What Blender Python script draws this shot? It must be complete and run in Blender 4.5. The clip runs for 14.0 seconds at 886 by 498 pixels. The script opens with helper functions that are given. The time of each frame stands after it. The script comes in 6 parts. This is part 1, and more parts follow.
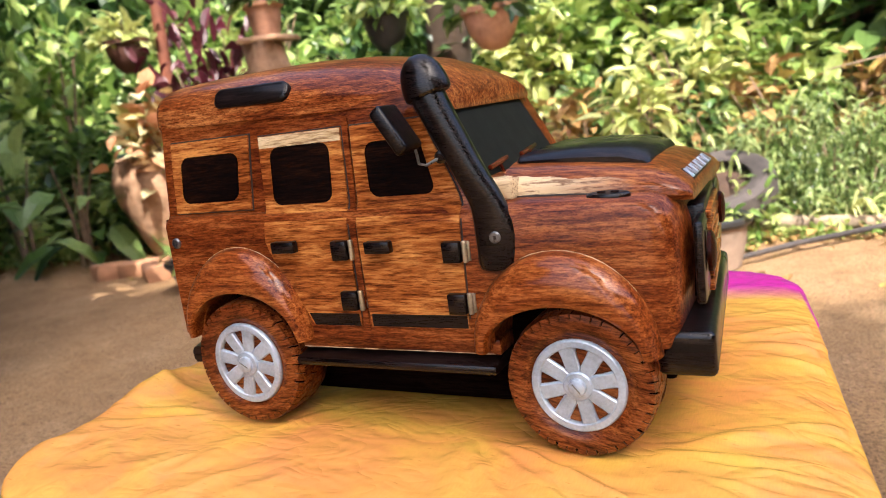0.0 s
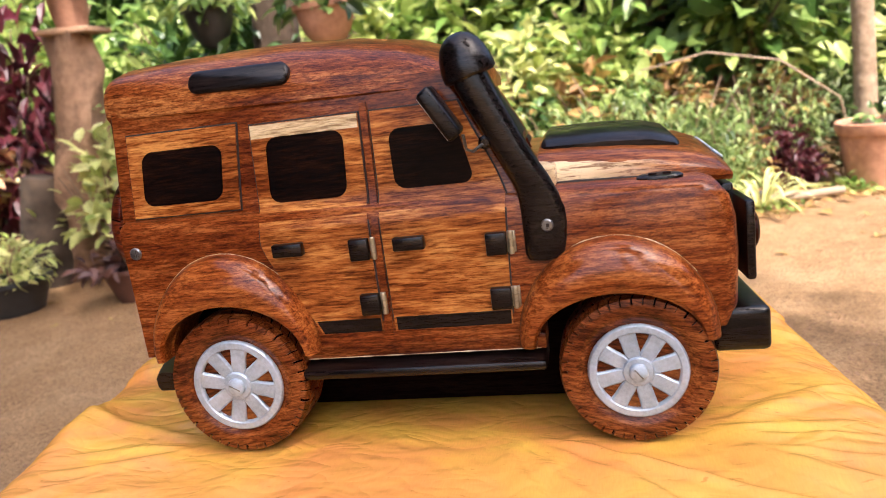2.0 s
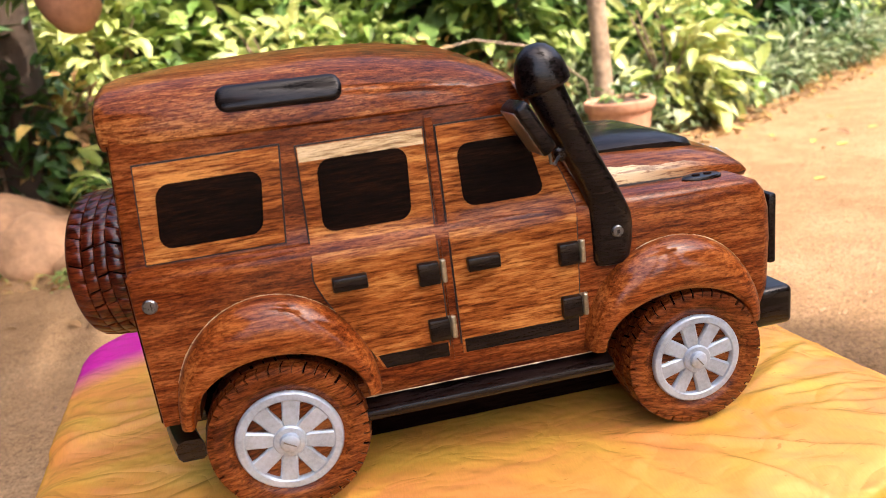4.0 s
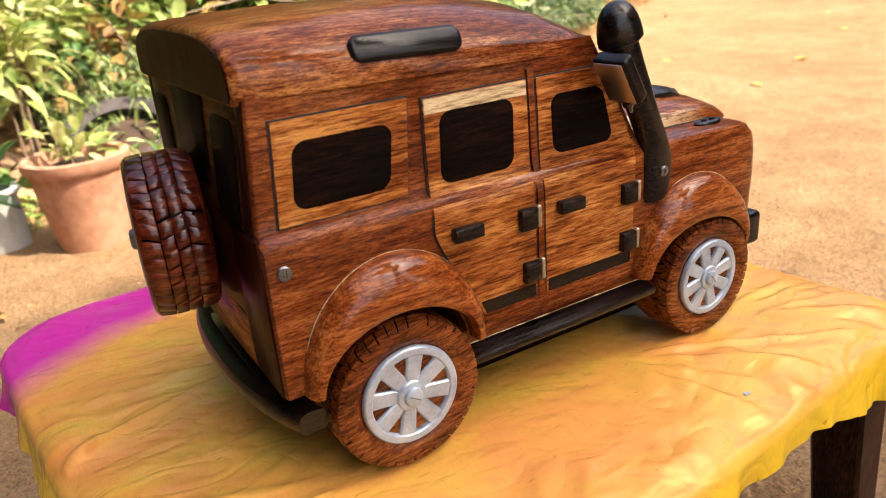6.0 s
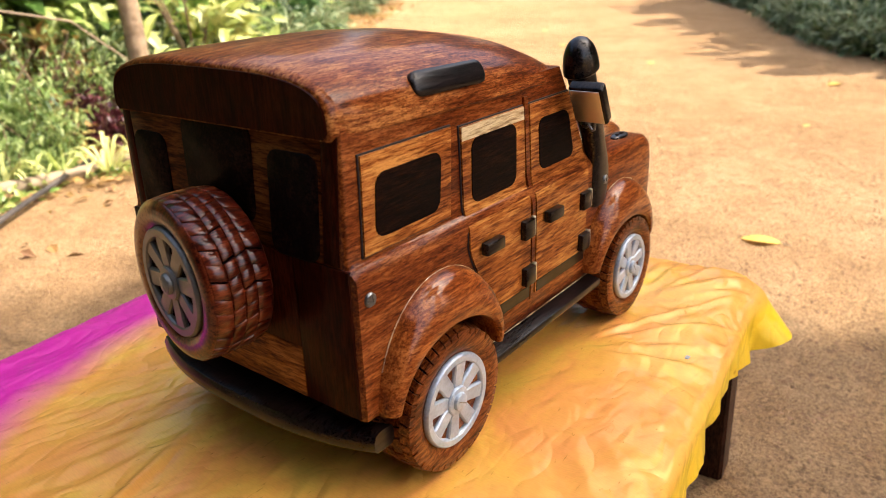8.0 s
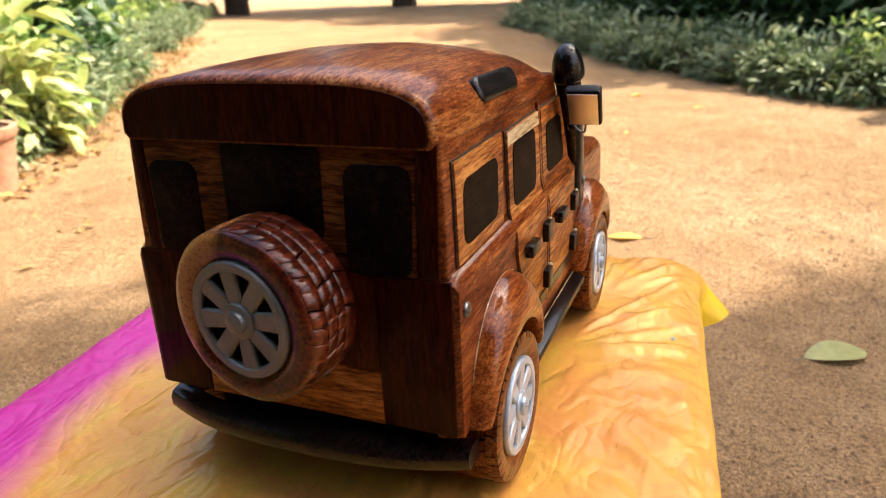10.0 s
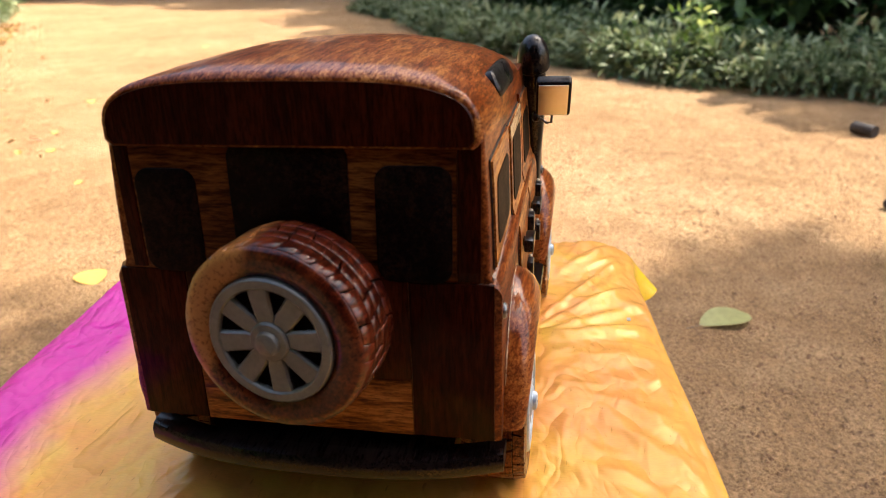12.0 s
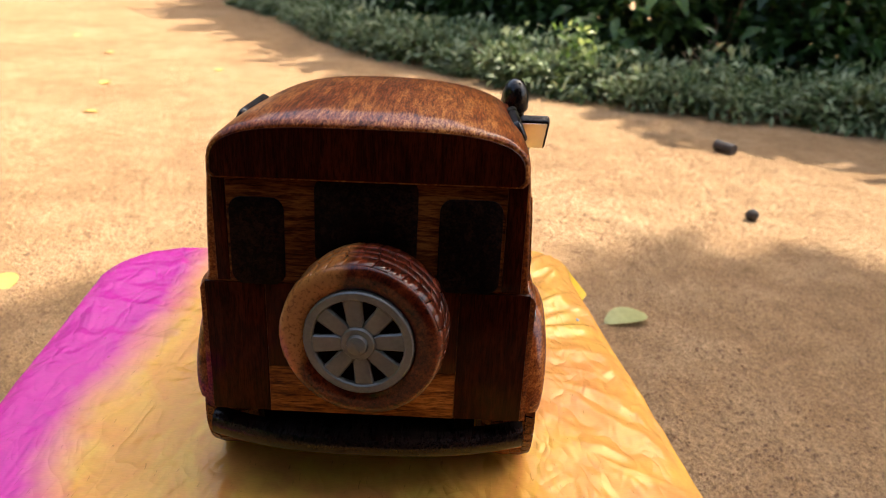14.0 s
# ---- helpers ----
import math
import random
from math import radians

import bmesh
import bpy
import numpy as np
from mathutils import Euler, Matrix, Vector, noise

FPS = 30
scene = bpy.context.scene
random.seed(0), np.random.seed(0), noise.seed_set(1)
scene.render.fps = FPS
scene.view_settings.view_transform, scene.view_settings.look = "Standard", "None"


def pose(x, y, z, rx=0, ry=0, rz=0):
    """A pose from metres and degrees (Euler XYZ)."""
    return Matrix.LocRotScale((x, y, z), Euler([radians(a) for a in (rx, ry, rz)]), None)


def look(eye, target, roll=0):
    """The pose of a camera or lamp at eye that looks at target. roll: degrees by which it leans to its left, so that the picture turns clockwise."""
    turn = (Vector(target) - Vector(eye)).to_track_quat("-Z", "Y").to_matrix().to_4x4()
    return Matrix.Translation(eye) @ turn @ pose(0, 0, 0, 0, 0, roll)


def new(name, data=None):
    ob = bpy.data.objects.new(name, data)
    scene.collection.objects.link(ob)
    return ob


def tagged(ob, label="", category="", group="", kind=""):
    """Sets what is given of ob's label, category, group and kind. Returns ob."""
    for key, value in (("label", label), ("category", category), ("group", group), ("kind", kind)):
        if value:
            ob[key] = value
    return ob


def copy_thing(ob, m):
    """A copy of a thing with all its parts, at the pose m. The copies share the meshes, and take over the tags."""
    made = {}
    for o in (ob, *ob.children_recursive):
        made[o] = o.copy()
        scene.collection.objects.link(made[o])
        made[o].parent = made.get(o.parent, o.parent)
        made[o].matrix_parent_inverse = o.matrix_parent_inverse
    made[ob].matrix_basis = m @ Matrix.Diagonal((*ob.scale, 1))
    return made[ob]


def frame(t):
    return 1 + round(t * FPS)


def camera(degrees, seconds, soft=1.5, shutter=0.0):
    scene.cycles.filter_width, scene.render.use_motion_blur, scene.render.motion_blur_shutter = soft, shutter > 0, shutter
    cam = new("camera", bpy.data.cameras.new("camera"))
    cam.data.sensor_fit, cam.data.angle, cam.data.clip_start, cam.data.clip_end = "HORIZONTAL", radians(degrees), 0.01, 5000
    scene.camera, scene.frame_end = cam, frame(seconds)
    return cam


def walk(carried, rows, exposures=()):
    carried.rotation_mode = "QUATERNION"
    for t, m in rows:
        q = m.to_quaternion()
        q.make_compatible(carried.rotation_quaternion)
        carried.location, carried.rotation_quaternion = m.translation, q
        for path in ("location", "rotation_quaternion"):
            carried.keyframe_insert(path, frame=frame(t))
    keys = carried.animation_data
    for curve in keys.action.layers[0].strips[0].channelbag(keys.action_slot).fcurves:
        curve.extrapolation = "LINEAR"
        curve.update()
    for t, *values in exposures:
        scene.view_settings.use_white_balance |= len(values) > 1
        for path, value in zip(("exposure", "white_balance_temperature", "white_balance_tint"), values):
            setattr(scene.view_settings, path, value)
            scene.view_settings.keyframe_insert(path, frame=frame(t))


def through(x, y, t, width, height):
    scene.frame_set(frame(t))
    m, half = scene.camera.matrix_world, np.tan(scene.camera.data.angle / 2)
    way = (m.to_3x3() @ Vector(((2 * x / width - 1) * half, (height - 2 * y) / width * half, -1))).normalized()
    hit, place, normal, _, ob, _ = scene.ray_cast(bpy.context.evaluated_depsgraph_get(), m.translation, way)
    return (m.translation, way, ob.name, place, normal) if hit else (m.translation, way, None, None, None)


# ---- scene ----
cam = camera(62.0, 14.0, soft=1.0)
PATH = [
    (0, (0.325, -0.632, 0.599), (-0.593, 1.1, 0.204), -7.6),
    (0.5, (0.281, -0.643, 0.605), (-0.491, 1.156, 0.195), -8.3),
    (1, (0.255, -0.651, 0.602), (-0.433, 1.181, 0.189), -9.0),
    (1.5, (0.216, -0.655, 0.597), (-0.369, 1.203, 0.145), -8.6),
    (2, (0.14, -0.655, 0.607), (-0.277, 1.247, 0.15), -7.5),
    (2.5, (0.065, -0.657, 0.623), (-0.152, 1.257, 0.086), -7.5),
    (3, (0.015, -0.646, 0.638), (-0.057, 1.267, 0.058), -8.4),
    (3.2, (-0.007, -0.639, 0.641), (-0.017, 1.279, 0.074), -8.5),
    (5.3, (-0.274, -0.593, 0.686), (0.448, 1.138, -0.007), -5.9),
    (5.5, (-0.299, -0.579, 0.687), (0.464, 1.124, -0.032), -6.1),
    (6, (-0.364, -0.549, 0.681), (0.568, 1.051, -0.074), -4.6),
    (6.5, (-0.412, -0.514, 0.694), (0.64, 1.008, -0.065), -4.1),
    (7, (-0.452, -0.494, 0.689), (0.749, 0.904, -0.085), -3.6),
    (7.5, (-0.5, -0.465, 0.706), (0.841, 0.804, -0.061), -2.9),
    (8, (-0.55, -0.436, 0.712), (0.901, 0.711, -0.048), -2.0),
    (8.2, (-0.572, -0.422, 0.713), (0.913, 0.677, -0.054), -1.1),
    (10.3, (-0.642, -0.262, 0.696), (1.099, 0.409, -0.025), -2.8),
    (10.5, (-0.644, -0.251, 0.692), (1.105, 0.378, -0.047), -2.5),
    (11, (-0.639, -0.22, 0.694), (1.132, 0.309, -0.069), -2.0),
    (11.5, (-0.637, -0.192, 0.703), (1.15, 0.281, -0.06), -2.1),
    (12, (-0.652, -0.164, 0.709), (1.168, 0.181, -0.044), -1.6),
    (12.5, (-0.688, -0.117, 0.72), (1.157, 0.058, -0.033), 0.4),
    (13, (-0.716, -0.08, 0.733), (1.132, -0.044, -0.029), 1.6),
    (13.5, (-0.734, -0.061, 0.754), (1.123, -0.032, 0.013), 3.1),
    (14, (-0.756, -0.049, 0.76), (1.098, -0.051, 0.009), 2.8),
]
cam.data.dof.use_dof, cam.data.dof.focus_distance, cam.data.dof.aperture_fstop = True, 0.62, 8.5
EXPOSURES = [(0, 2.33, 6250, 13), (3.2, 2.37, 6400, 17), (6, 2.24, 6800, 11), (10.3, 2.31, 6700, 9), (14, 2.26, 6750, 9)]
walk(cam, [(t, look(eye, target, roll)) for t, eye, target, roll in PATH], EXPOSURES)

# ---- daylight: high sun from the front right, filtered by a tree ----
SUN_AZ, SUN_EL = radians(-52), radians(56)
SUN_DIR = Vector((math.cos(SUN_AZ) * math.cos(SUN_EL), math.sin(SUN_AZ) * math.cos(SUN_EL), math.sin(SUN_EL)))
world = bpy.data.worlds.new("garden_sky")
world.use_nodes = True
scene.world = world
sky = world.node_tree.nodes.new("ShaderNodeTexSky")
sky.sky_type = "NISHITA"
sky.sun_disc = False
sky.sun_elevation = SUN_EL
sky.sun_rotation = radians(90) - SUN_AZ
sky.air_density, sky.dust_density = 1.0, 5.0
back = world.node_tree.nodes["Background"]
back.inputs["Strength"].default_value = 0.108
world.node_tree.links.new(sky.outputs["Color"], back.inputs["Color"])
sun_data = bpy.data.lights.new("sun", "SUN")
sun_data.energy, sun_data.angle, sun_data.color = 2.3, radians(0.6), (1.0, 0.93, 0.82)
sun = new("sun", sun_data)
sun.matrix_world = look(SUN_DIR * 20, (0, 0, 0))

# ---- materials ----
def node_material(name):
    m = bpy.data.materials.new(name)
    m.use_nodes = True
    nt = m.node_tree
    return m, nt, nt.nodes["Principled BSDF"]


def add(nt, kind, **values):
    n = nt.nodes.new(kind)
    for key, value in values.items():
        n.inputs[key].default_value = value
    return n


def ramp(nt, source, stops):
    n = nt.nodes.new("ShaderNodeValToRGB")
    els = n.color_ramp.elements
    while len(els) < len(stops):
        els.new(0.5)
    for el, (at, col) in zip(els, stops):
        el.position, el.color = at, (*col, 1) if len(col) == 3 else col
    nt.links.new(source, n.inputs["Fac"])
    return n.outputs["Color"]


def math_node(nt, op, a, b=0.0):
    n = nt.nodes.new("ShaderNodeMath")
    n.operation = op
    for k, v in enumerate((a, b)):
        if isinstance(v, (int, float)):
            n.inputs[k].default_value = v
        else:
            nt.links.new(v, n.inputs[k])
    return n.outputs[0]


def mixed(nt, fac, a, b, mode="MIX"):
    n = nt.nodes.new("ShaderNodeMix")
    n.data_type, n.blend_type = "RGBA", mode
    for k, v in ((0, fac), (6, a), (7, b)):
        if isinstance(v, (int, float)):
            n.inputs[k].default_value = v
        elif isinstance(v, tuple):
            n.inputs[k].default_value = (*v, 1)
        else:
            nt.links.new(v, n.inputs[k])
    return n.outputs[2]


def stretched(nt, scale, coords="Object"):
    tc = nt.nodes.new("ShaderNodeTexCoord")
    mp = add(nt, "ShaderNodeMapping", Scale=scale)
    nt.links.new(tc.outputs[coords], mp.inputs["Vector"])
    return mp.outputs["Vector"]


def noise_of(nt, vector, scale=1.0, detail=4.0, rough=0.55, distort=0.0):
    n = add(nt, "ShaderNodeTexNoise", Scale=scale, Detail=detail, Roughness=rough, Distortion=distort)
    nt.links.new(vector, n.inputs["Vector"])
    return n.outputs["Fac"]


def bump(nt, p, height, strength, distance):
    b = add(nt, "ShaderNodeBump", Strength=strength, Distance=distance)
    nt.links.new(height, b.inputs["Height"])
    nt.links.new(b.outputs["Normal"], p.inputs["Normal"])


def wood(name, dark, mid, light, along=0, grain=1.0, gloss=0.30, coat=0.75, speckle=0.0, sap=None, satin=0.07, spec=0.03, veins=0.6, pale_side=None, relief=0.35, fine=0.6):
    """Lacquered wood: long streaks along one axis, dark pores, short dashes and slow colour bands."""
    m, nt, p = node_material(name)
    def sc(long, cross):
        v = [cross * grain] * 3
        v[along] = long * grain
        return v
    bands = noise_of(nt, stretched(nt, sc(5, 34)), 1.0, 5, 0.6, 0.8)
    mid_grain = noise_of(nt, stretched(nt, sc(20, 150)), 1.0, 4, 0.6, 0.5)
    streak = noise_of(nt, stretched(nt, sc(46, 470)), 1.0, 5, 0.68, 0.3)
    pores = noise_of(nt, stretched(nt, sc(120, 1250)), 1.0, 3, 0.7)
    figure = noise_of(nt, stretched(nt, sc(210, 760)), 1.0, 3, 0.65, 0.5)
    slow = noise_of(nt, stretched(nt, (9, 9, 9)), 1.0, 2, 0.5)
    v = math_node(nt, "ADD", math_node(nt, "MULTIPLY", bands, 0.30), math_node(nt, "MULTIPLY", mid_grain, 0.34))
    v = math_node(nt, "ADD", v, math_node(nt, "MULTIPLY", streak, 0.36))
    v = math_node(nt, "ADD", v, math_node(nt, "MULTIPLY", math_node(nt, "SUBTRACT", slow, 0.5), 0.22))
    col = ramp(nt, v, [(0.41, dark), (0.5, mid), (0.60, light)])
    lines = ramp(nt, streak, [(0.38, (0.20, 0.11, 0.08)), (0.50, (1, 1, 1))])
    col = mixed(nt, veins, col, lines, "MULTIPLY")
    dark_pores = ramp(nt, pores, [(0.38, (0.16, 0.11, 0.09)), (0.50, (1, 1, 1))])
    col = mixed(nt, fine, col, dark_pores, "MULTIPLY")
    if speckle:
        dots = ramp(nt, figure, [(0.41, (0.20, 0.09, 0.06)), (0.53, (1, 1, 1))])
        col = mixed(nt, speckle, col, dots, "MULTIPLY")
    if sap:
        lo, hi, side, x_end, pale = sap
        tc = nt.nodes.new("ShaderNodeTexCoord")
        sep = nt.nodes.new("ShaderNodeSeparateXYZ")
        nt.links.new(tc.outputs["Object"], sep.inputs[0])
        wob = math_node(nt, "MULTIPLY", math_node(nt, "SUBTRACT", bands, 0.5), 0.014)
        z = math_node(nt, "ADD", sep.outputs["Z"], wob)
        top = math_node(nt, "ADD", z, math_node(nt, "MULTIPLY", math_node(nt, "SUBTRACT", sep.outputs["X"], 0.10), 0.10))
        on = math_node(nt, "MULTIPLY", math_node(nt, "GREATER_THAN", z, lo), math_node(nt, "LESS_THAN", top, hi))
        on = math_node(nt, "MULTIPLY", on, math_node(nt, "LESS_THAN", sep.outputs["Y"], -side))
        far = math_node(nt, "ADD", sep.outputs["X"], math_node(nt, "MULTIPLY", wob, 3.0))
        on = math_node(nt, "MULTIPLY", on, ramp(nt, far, [(x_end - 0.05, (1, 1, 1)), (x_end + 0.015, (0, 0, 0))]))
        col = mixed(nt, math_node(nt, "MULTIPLY", on, 0.85), col, mixed(nt, 0.85, pale, lines, "MULTIPLY"))
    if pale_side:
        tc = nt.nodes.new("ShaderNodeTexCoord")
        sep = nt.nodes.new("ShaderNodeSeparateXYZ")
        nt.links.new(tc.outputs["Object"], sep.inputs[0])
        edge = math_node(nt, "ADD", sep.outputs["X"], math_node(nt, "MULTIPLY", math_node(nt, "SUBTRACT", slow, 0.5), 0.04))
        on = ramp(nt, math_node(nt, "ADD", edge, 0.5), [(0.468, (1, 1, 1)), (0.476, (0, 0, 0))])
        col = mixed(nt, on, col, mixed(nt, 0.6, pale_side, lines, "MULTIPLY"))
    nt.links.new(col, p.inputs["Base Color"])
    wear = noise_of(nt, stretched(nt, (40, 40, 40)), 1.0, 3)
    r = math_node(nt, "ADD", math_node(nt, "MULTIPLY", wear, 0.2), gloss)
    nt.links.new(r, p.inputs["Roughness"])
    p.inputs["Coat Weight"].default_value = coat
    smear = noise_of(nt, stretched(nt, sc(14, 60)), 1.0, 3, 0.6)
    nt.links.new(math_node(nt, "ADD", math_node(nt, "MULTIPLY", smear, 0.16), max(0.0, satin - 0.06)), p.inputs["Coat Roughness"])
    p.inputs["Specular IOR Level"].default_value = spec
    bump(nt, p, math_node(nt, "ADD", streak, math_node(nt, "MULTIPLY", wear, 0.6)), relief, 0.0006)
    if coat:
        # hand-rubbed lacquer: slight waves in the gloss
        cb = add(nt, "ShaderNodeBump", Strength=min(0.30, 0.08 + 0.65 * relief), Distance=0.0012)
        waves = noise_of(nt, stretched(nt, sc(38, 95)), 1.0, 2, 0.5)
        nt.links.new(math_node(nt, "ADD", waves, math_node(nt, "MULTIPLY", streak, 0.14)), cb.inputs["Height"])
        nt.links.new(cb.outputs["Normal"], p.inputs["Coat Normal"])
    return m


def plain(name, col, rough=0.5, metal=0.0, vary=0.25, scale=30.0, bumpy=0.3, depth=0.002, coat=0.0, second=None):
    """A painted, baked or metal surface with mottling at two scales."""
    m, nt, p = node_material(name)
    big = noise_of(nt, stretched(nt, (scale, scale, scale)), 0.3, 3)
    fine = noise_of(nt, stretched(nt, (scale, scale, scale)), 3.0, 5)
    v = math_node(nt, "ADD", math_node(nt, "MULTIPLY", big, 0.6), math_node(nt, "MULTIPLY", fine, 0.4))
    lo = tuple(c * (1 - vary) for c in col)
    hi = tuple(min(1, c * (1 + vary)) for c in (second or col))
    nt.links.new(ramp(nt, v, [(0.35, lo), (0.62, hi)]), p.inputs["Base Color"])
    nt.links.new(math_node(nt, "ADD", math_node(nt, "MULTIPLY", fine, 0.2), rough - 0.1), p.inputs["Roughness"])
    p.inputs["Metallic"].default_value = metal
    p.inputs["Coat Weight"].default_value = coat
    if bumpy:
        bump(nt, p, v, bumpy, depth)
    return m


def leaf_material(name, cols, through=0.35, rough=0.45):
    """Leaves: each one its own tint, lit through from behind."""
    m, nt, p = node_material(name)
    geo = nt.nodes.new("ShaderNodeNewGeometry")
    tint = ramp(nt, geo.outputs["Random Per Island"], [(k / (len(cols) - 1), c) for k, c in enumerate(cols)])
    n = noise_of(nt, stretched(nt, (60, 60, 60)), 1.0, 3)
    tint = mixed(nt, 0.5, tint, ramp(nt, n, [(0.35, (0.55, 0.6, 0.5)), (0.65, (1, 1, 1))]), "MULTIPLY")
    nt.links.new(tint, p.inputs["Base Color"])
    p.inputs["Roughness"].default_value = rough
    tr = nt.nodes.new("ShaderNodeBsdfTranslucent")
    nt.links.new(tint, tr.inputs["Color"])
    mx = add(nt, "ShaderNodeMixShader", Fac=through)
    nt.links.new(p.outputs[0], mx.inputs[1])
    nt.links.new(tr.outputs[0], mx.inputs[2])
    nt.links.new(mx.outputs[0], nt.nodes["Material Output"].inputs["Surface"])
    return m


W_BODY = wood("red_brown_wood", (0.080, 0.014, 0.004), (0.180, 0.039, 0.008), (0.34, 0.106, 0.026), coat=0.40, speckle=0.5, veins=0.25, fine=0.4, relief=0.24)
W_DOOR = wood("golden_brown_wood", (0.125, 0.027, 0.006), (0.31, 0.092, 0.018), (0.58, 0.250, 0.062), coat=0.34, veins=0.55, fine=0.4)
W_ROOF = wood("roof_wood", (0.090, 0.017, 0.004), (0.235, 0.059, 0.013), (0.47, 0.185, 0.050), coat=0.32, speckle=0.62, veins=0.28, fine=0.4, relief=0.2)
W_HOOD = wood("hood_wood", (0.080, 0.017, 0.005), (0.190, 0.047, 0.010), (0.38, 0.130, 0.031), coat=0.42, veins=0.45, fine=0.4, sap=(0.190, 0.2125, 0.088, 0.185, (0.72, 0.54, 0.31)))
W_FLARE = wood("flare_wood", (0.100, 0.019, 0.005), (0.235, 0.055, 0.011), (0.42, 0.135, 0.031), grain=0.9, coat=0.6, speckle=0.42, veins=0.28, fine=0.35, relief=0.14)
# dark woods of the tail, made darker still to carry its shade
W_REAR = wood("dark_rear_wood_with_shade", (0.018, 0.0023, 0.0009), (0.030, 0.0042, 0.0013), (0.052, 0.0084, 0.0024), along=2, coat=0.14, spec=0.02, veins=0.4)
W_GATE = wood("tailgate_wood_with_shade", (0.028, 0.006, 0.0015), (0.10, 0.025, 0.005), (0.20, 0.066, 0.015), along=1, coat=0.10, spec=0.04)
# brighter copy of the gate wood, with light on the low strip painted in
W_STEP = wood("lit_tailgate_strip_wood", (0.07, 0.016, 0.003), (0.24, 0.070, 0.012), (0.42, 0.160, 0.034), along=1, coat=0.2, spec=0.05)
W_TYRE = wood("tyre_wood", (0.060, 0.012, 0.003), (0.16, 0.038, 0.009), (0.29, 0.092, 0.022), grain=0.8, coat=0.45, satin=0.16, speckle=0.4, veins=0.35)
# near-black: shade painted under the car and in the spare, plus tread grooves
W_UNDER = wood("shade_and_groove_wood", (0.002, 0.001, 0.001), (0.004, 0.002, 0.002), (0.007, 0.004, 0.003), gloss=0.6, coat=0.0, spec=0.0)
# dark red, with a paler band on one side in object X
W_SPARE = wood("dark_red_tyre_wood", (0.030, 0.0036, 0.0016), (0.085, 0.0110, 0.0036), (0.16, 0.030, 0.009), along=1, grain=0.8, gloss=0.25, coat=0.7, satin=0.11, spec=0.05, relief=0.2, pale_side=(0.40, 0.15, 0.042))
W_BLACK = wood("ebony_wood", (0.003, 0.002, 0.002), (0.007, 0.004, 0.004), (0.012, 0.007, 0.006), gloss=0.3, relief=0.03, coat=0.6, satin=0.17, spec=0.05)
W_PAD = wood("matt_ebony_wood", (0.003, 0.002, 0.002), (0.008, 0.005, 0.005), (0.018, 0.011, 0.010), gloss=0.4, coat=0.45, satin=0.16, spec=0.05)
W_PANE = wood("dark_inlay_wood", (0.002, 0.001, 0.001), (0.006, 0.0022, 0.0016), (0.020, 0.007, 0.0035), gloss=0.5, coat=0.06, spec=0.03)
W_PALE = wood("pale_sapwood", (0.34, 0.20, 0.090), (0.56, 0.40, 0.21), (0.72, 0.56, 0.34), fine=0.35, veins=0.5)
W_TABLE = wood("dark_table_wood", (0.012, 0.004, 0.002), (0.03, 0.010, 0.006), (0.06, 0.02, 0.012), along=2, coat=0.2)
SEAM = plain("seam_shadow_wood", (0.012, 0.005, 0.003), 0.7, bumpy=0)
SILVER = plain("silver_paint", (0.38, 0.45, 0.53), 0.34, 0.35, 0.22, 120, 0.6, 0.0008)
# spare's rim: greyer paint, partly the shade at the tail put into colour
DIM_GREY = plain("worn_grey_paint_with_shade", (0.165, 0.165, 0.155), 0.34, 0.4, 0.2, 120, 0.4, 0.0006)
STEEL = plain("steel", (0.21, 0.22, 0.23), 0.3, 0.9, 0.2, 200, 0.2, 0.0004)
BRASS = plain("dull_nickel", (0.42, 0.37, 0.26), 0.38, 0.85, 0.25, 300, 0.2, 0.0004)
GLASS = plain("windshield_tint", (0.010, 0.010, 0.007), 0.6, 0.0, 0.2, 20, 0.1, 0.0005)
GLASS.node_tree.nodes["Principled BSDF"].inputs["Specular IOR Level"].default_value = 0.12
MIRROR = plain("mirror_face", (0.72, 0.70, 0.68), 0.36, 1.0, 0.05, 60, 0)
TERRA = plain("terracotta", (0.437, 0.192, 0.103), 0.8, 0, 0.3, 14, 0.5, 0.004, second=(0.44, 0.23, 0.14))
CLAY = plain("weathered_clay", (0.36, 0.19, 0.10), 0.85, 0, 0.4, 9, 0.8, 0.01, second=(0.45, 0.28, 0.17))
GREYPOT = plain("weathered_grey_clay", (0.25, 0.18, 0.13), 0.85, 0, 0.35, 12, 0.5, 0.004)
BLACKPOT = plain("black_plastic", (0.02, 0.02, 0.02), 0.45, 0, 0.4, 12, 0.2, 0.002)
DARKCLAY = plain("fired_dark_clay", (0.09, 0.035, 0.022), 0.7, 0, 0.4, 12, 0.4, 0.004)
RUBBER = plain("old_rubber", (0.05, 0.04, 0.035), 0.8, 0, 0.5, 14, 0.6, 0.006)
SOIL = plain("pot_soil", (0.055, 0.03, 0.018), 0.95, 0, 0.5, 25, 1.0, 0.02)
BARK = plain("bark", (0.16, 0.085, 0.045), 0.9, 0, 0.5, 12, 1.0, 0.02, second=(0.24, 0.17, 0.11))
DARKBARK = plain("dark_bark", (0.05, 0.032, 0.02), 0.95, 0, 0.5, 10, 1.0, 0.02)
POSTWOOD = plain("red_post_wood", (0.20, 0.065, 0.035), 0.8, 0, 0.3, 14, 0.6, 0.01)
STICK = plain("bleached_stick", (0.30, 0.22, 0.15), 0.85, 0, 0.3, 16, 0.5, 0.006)
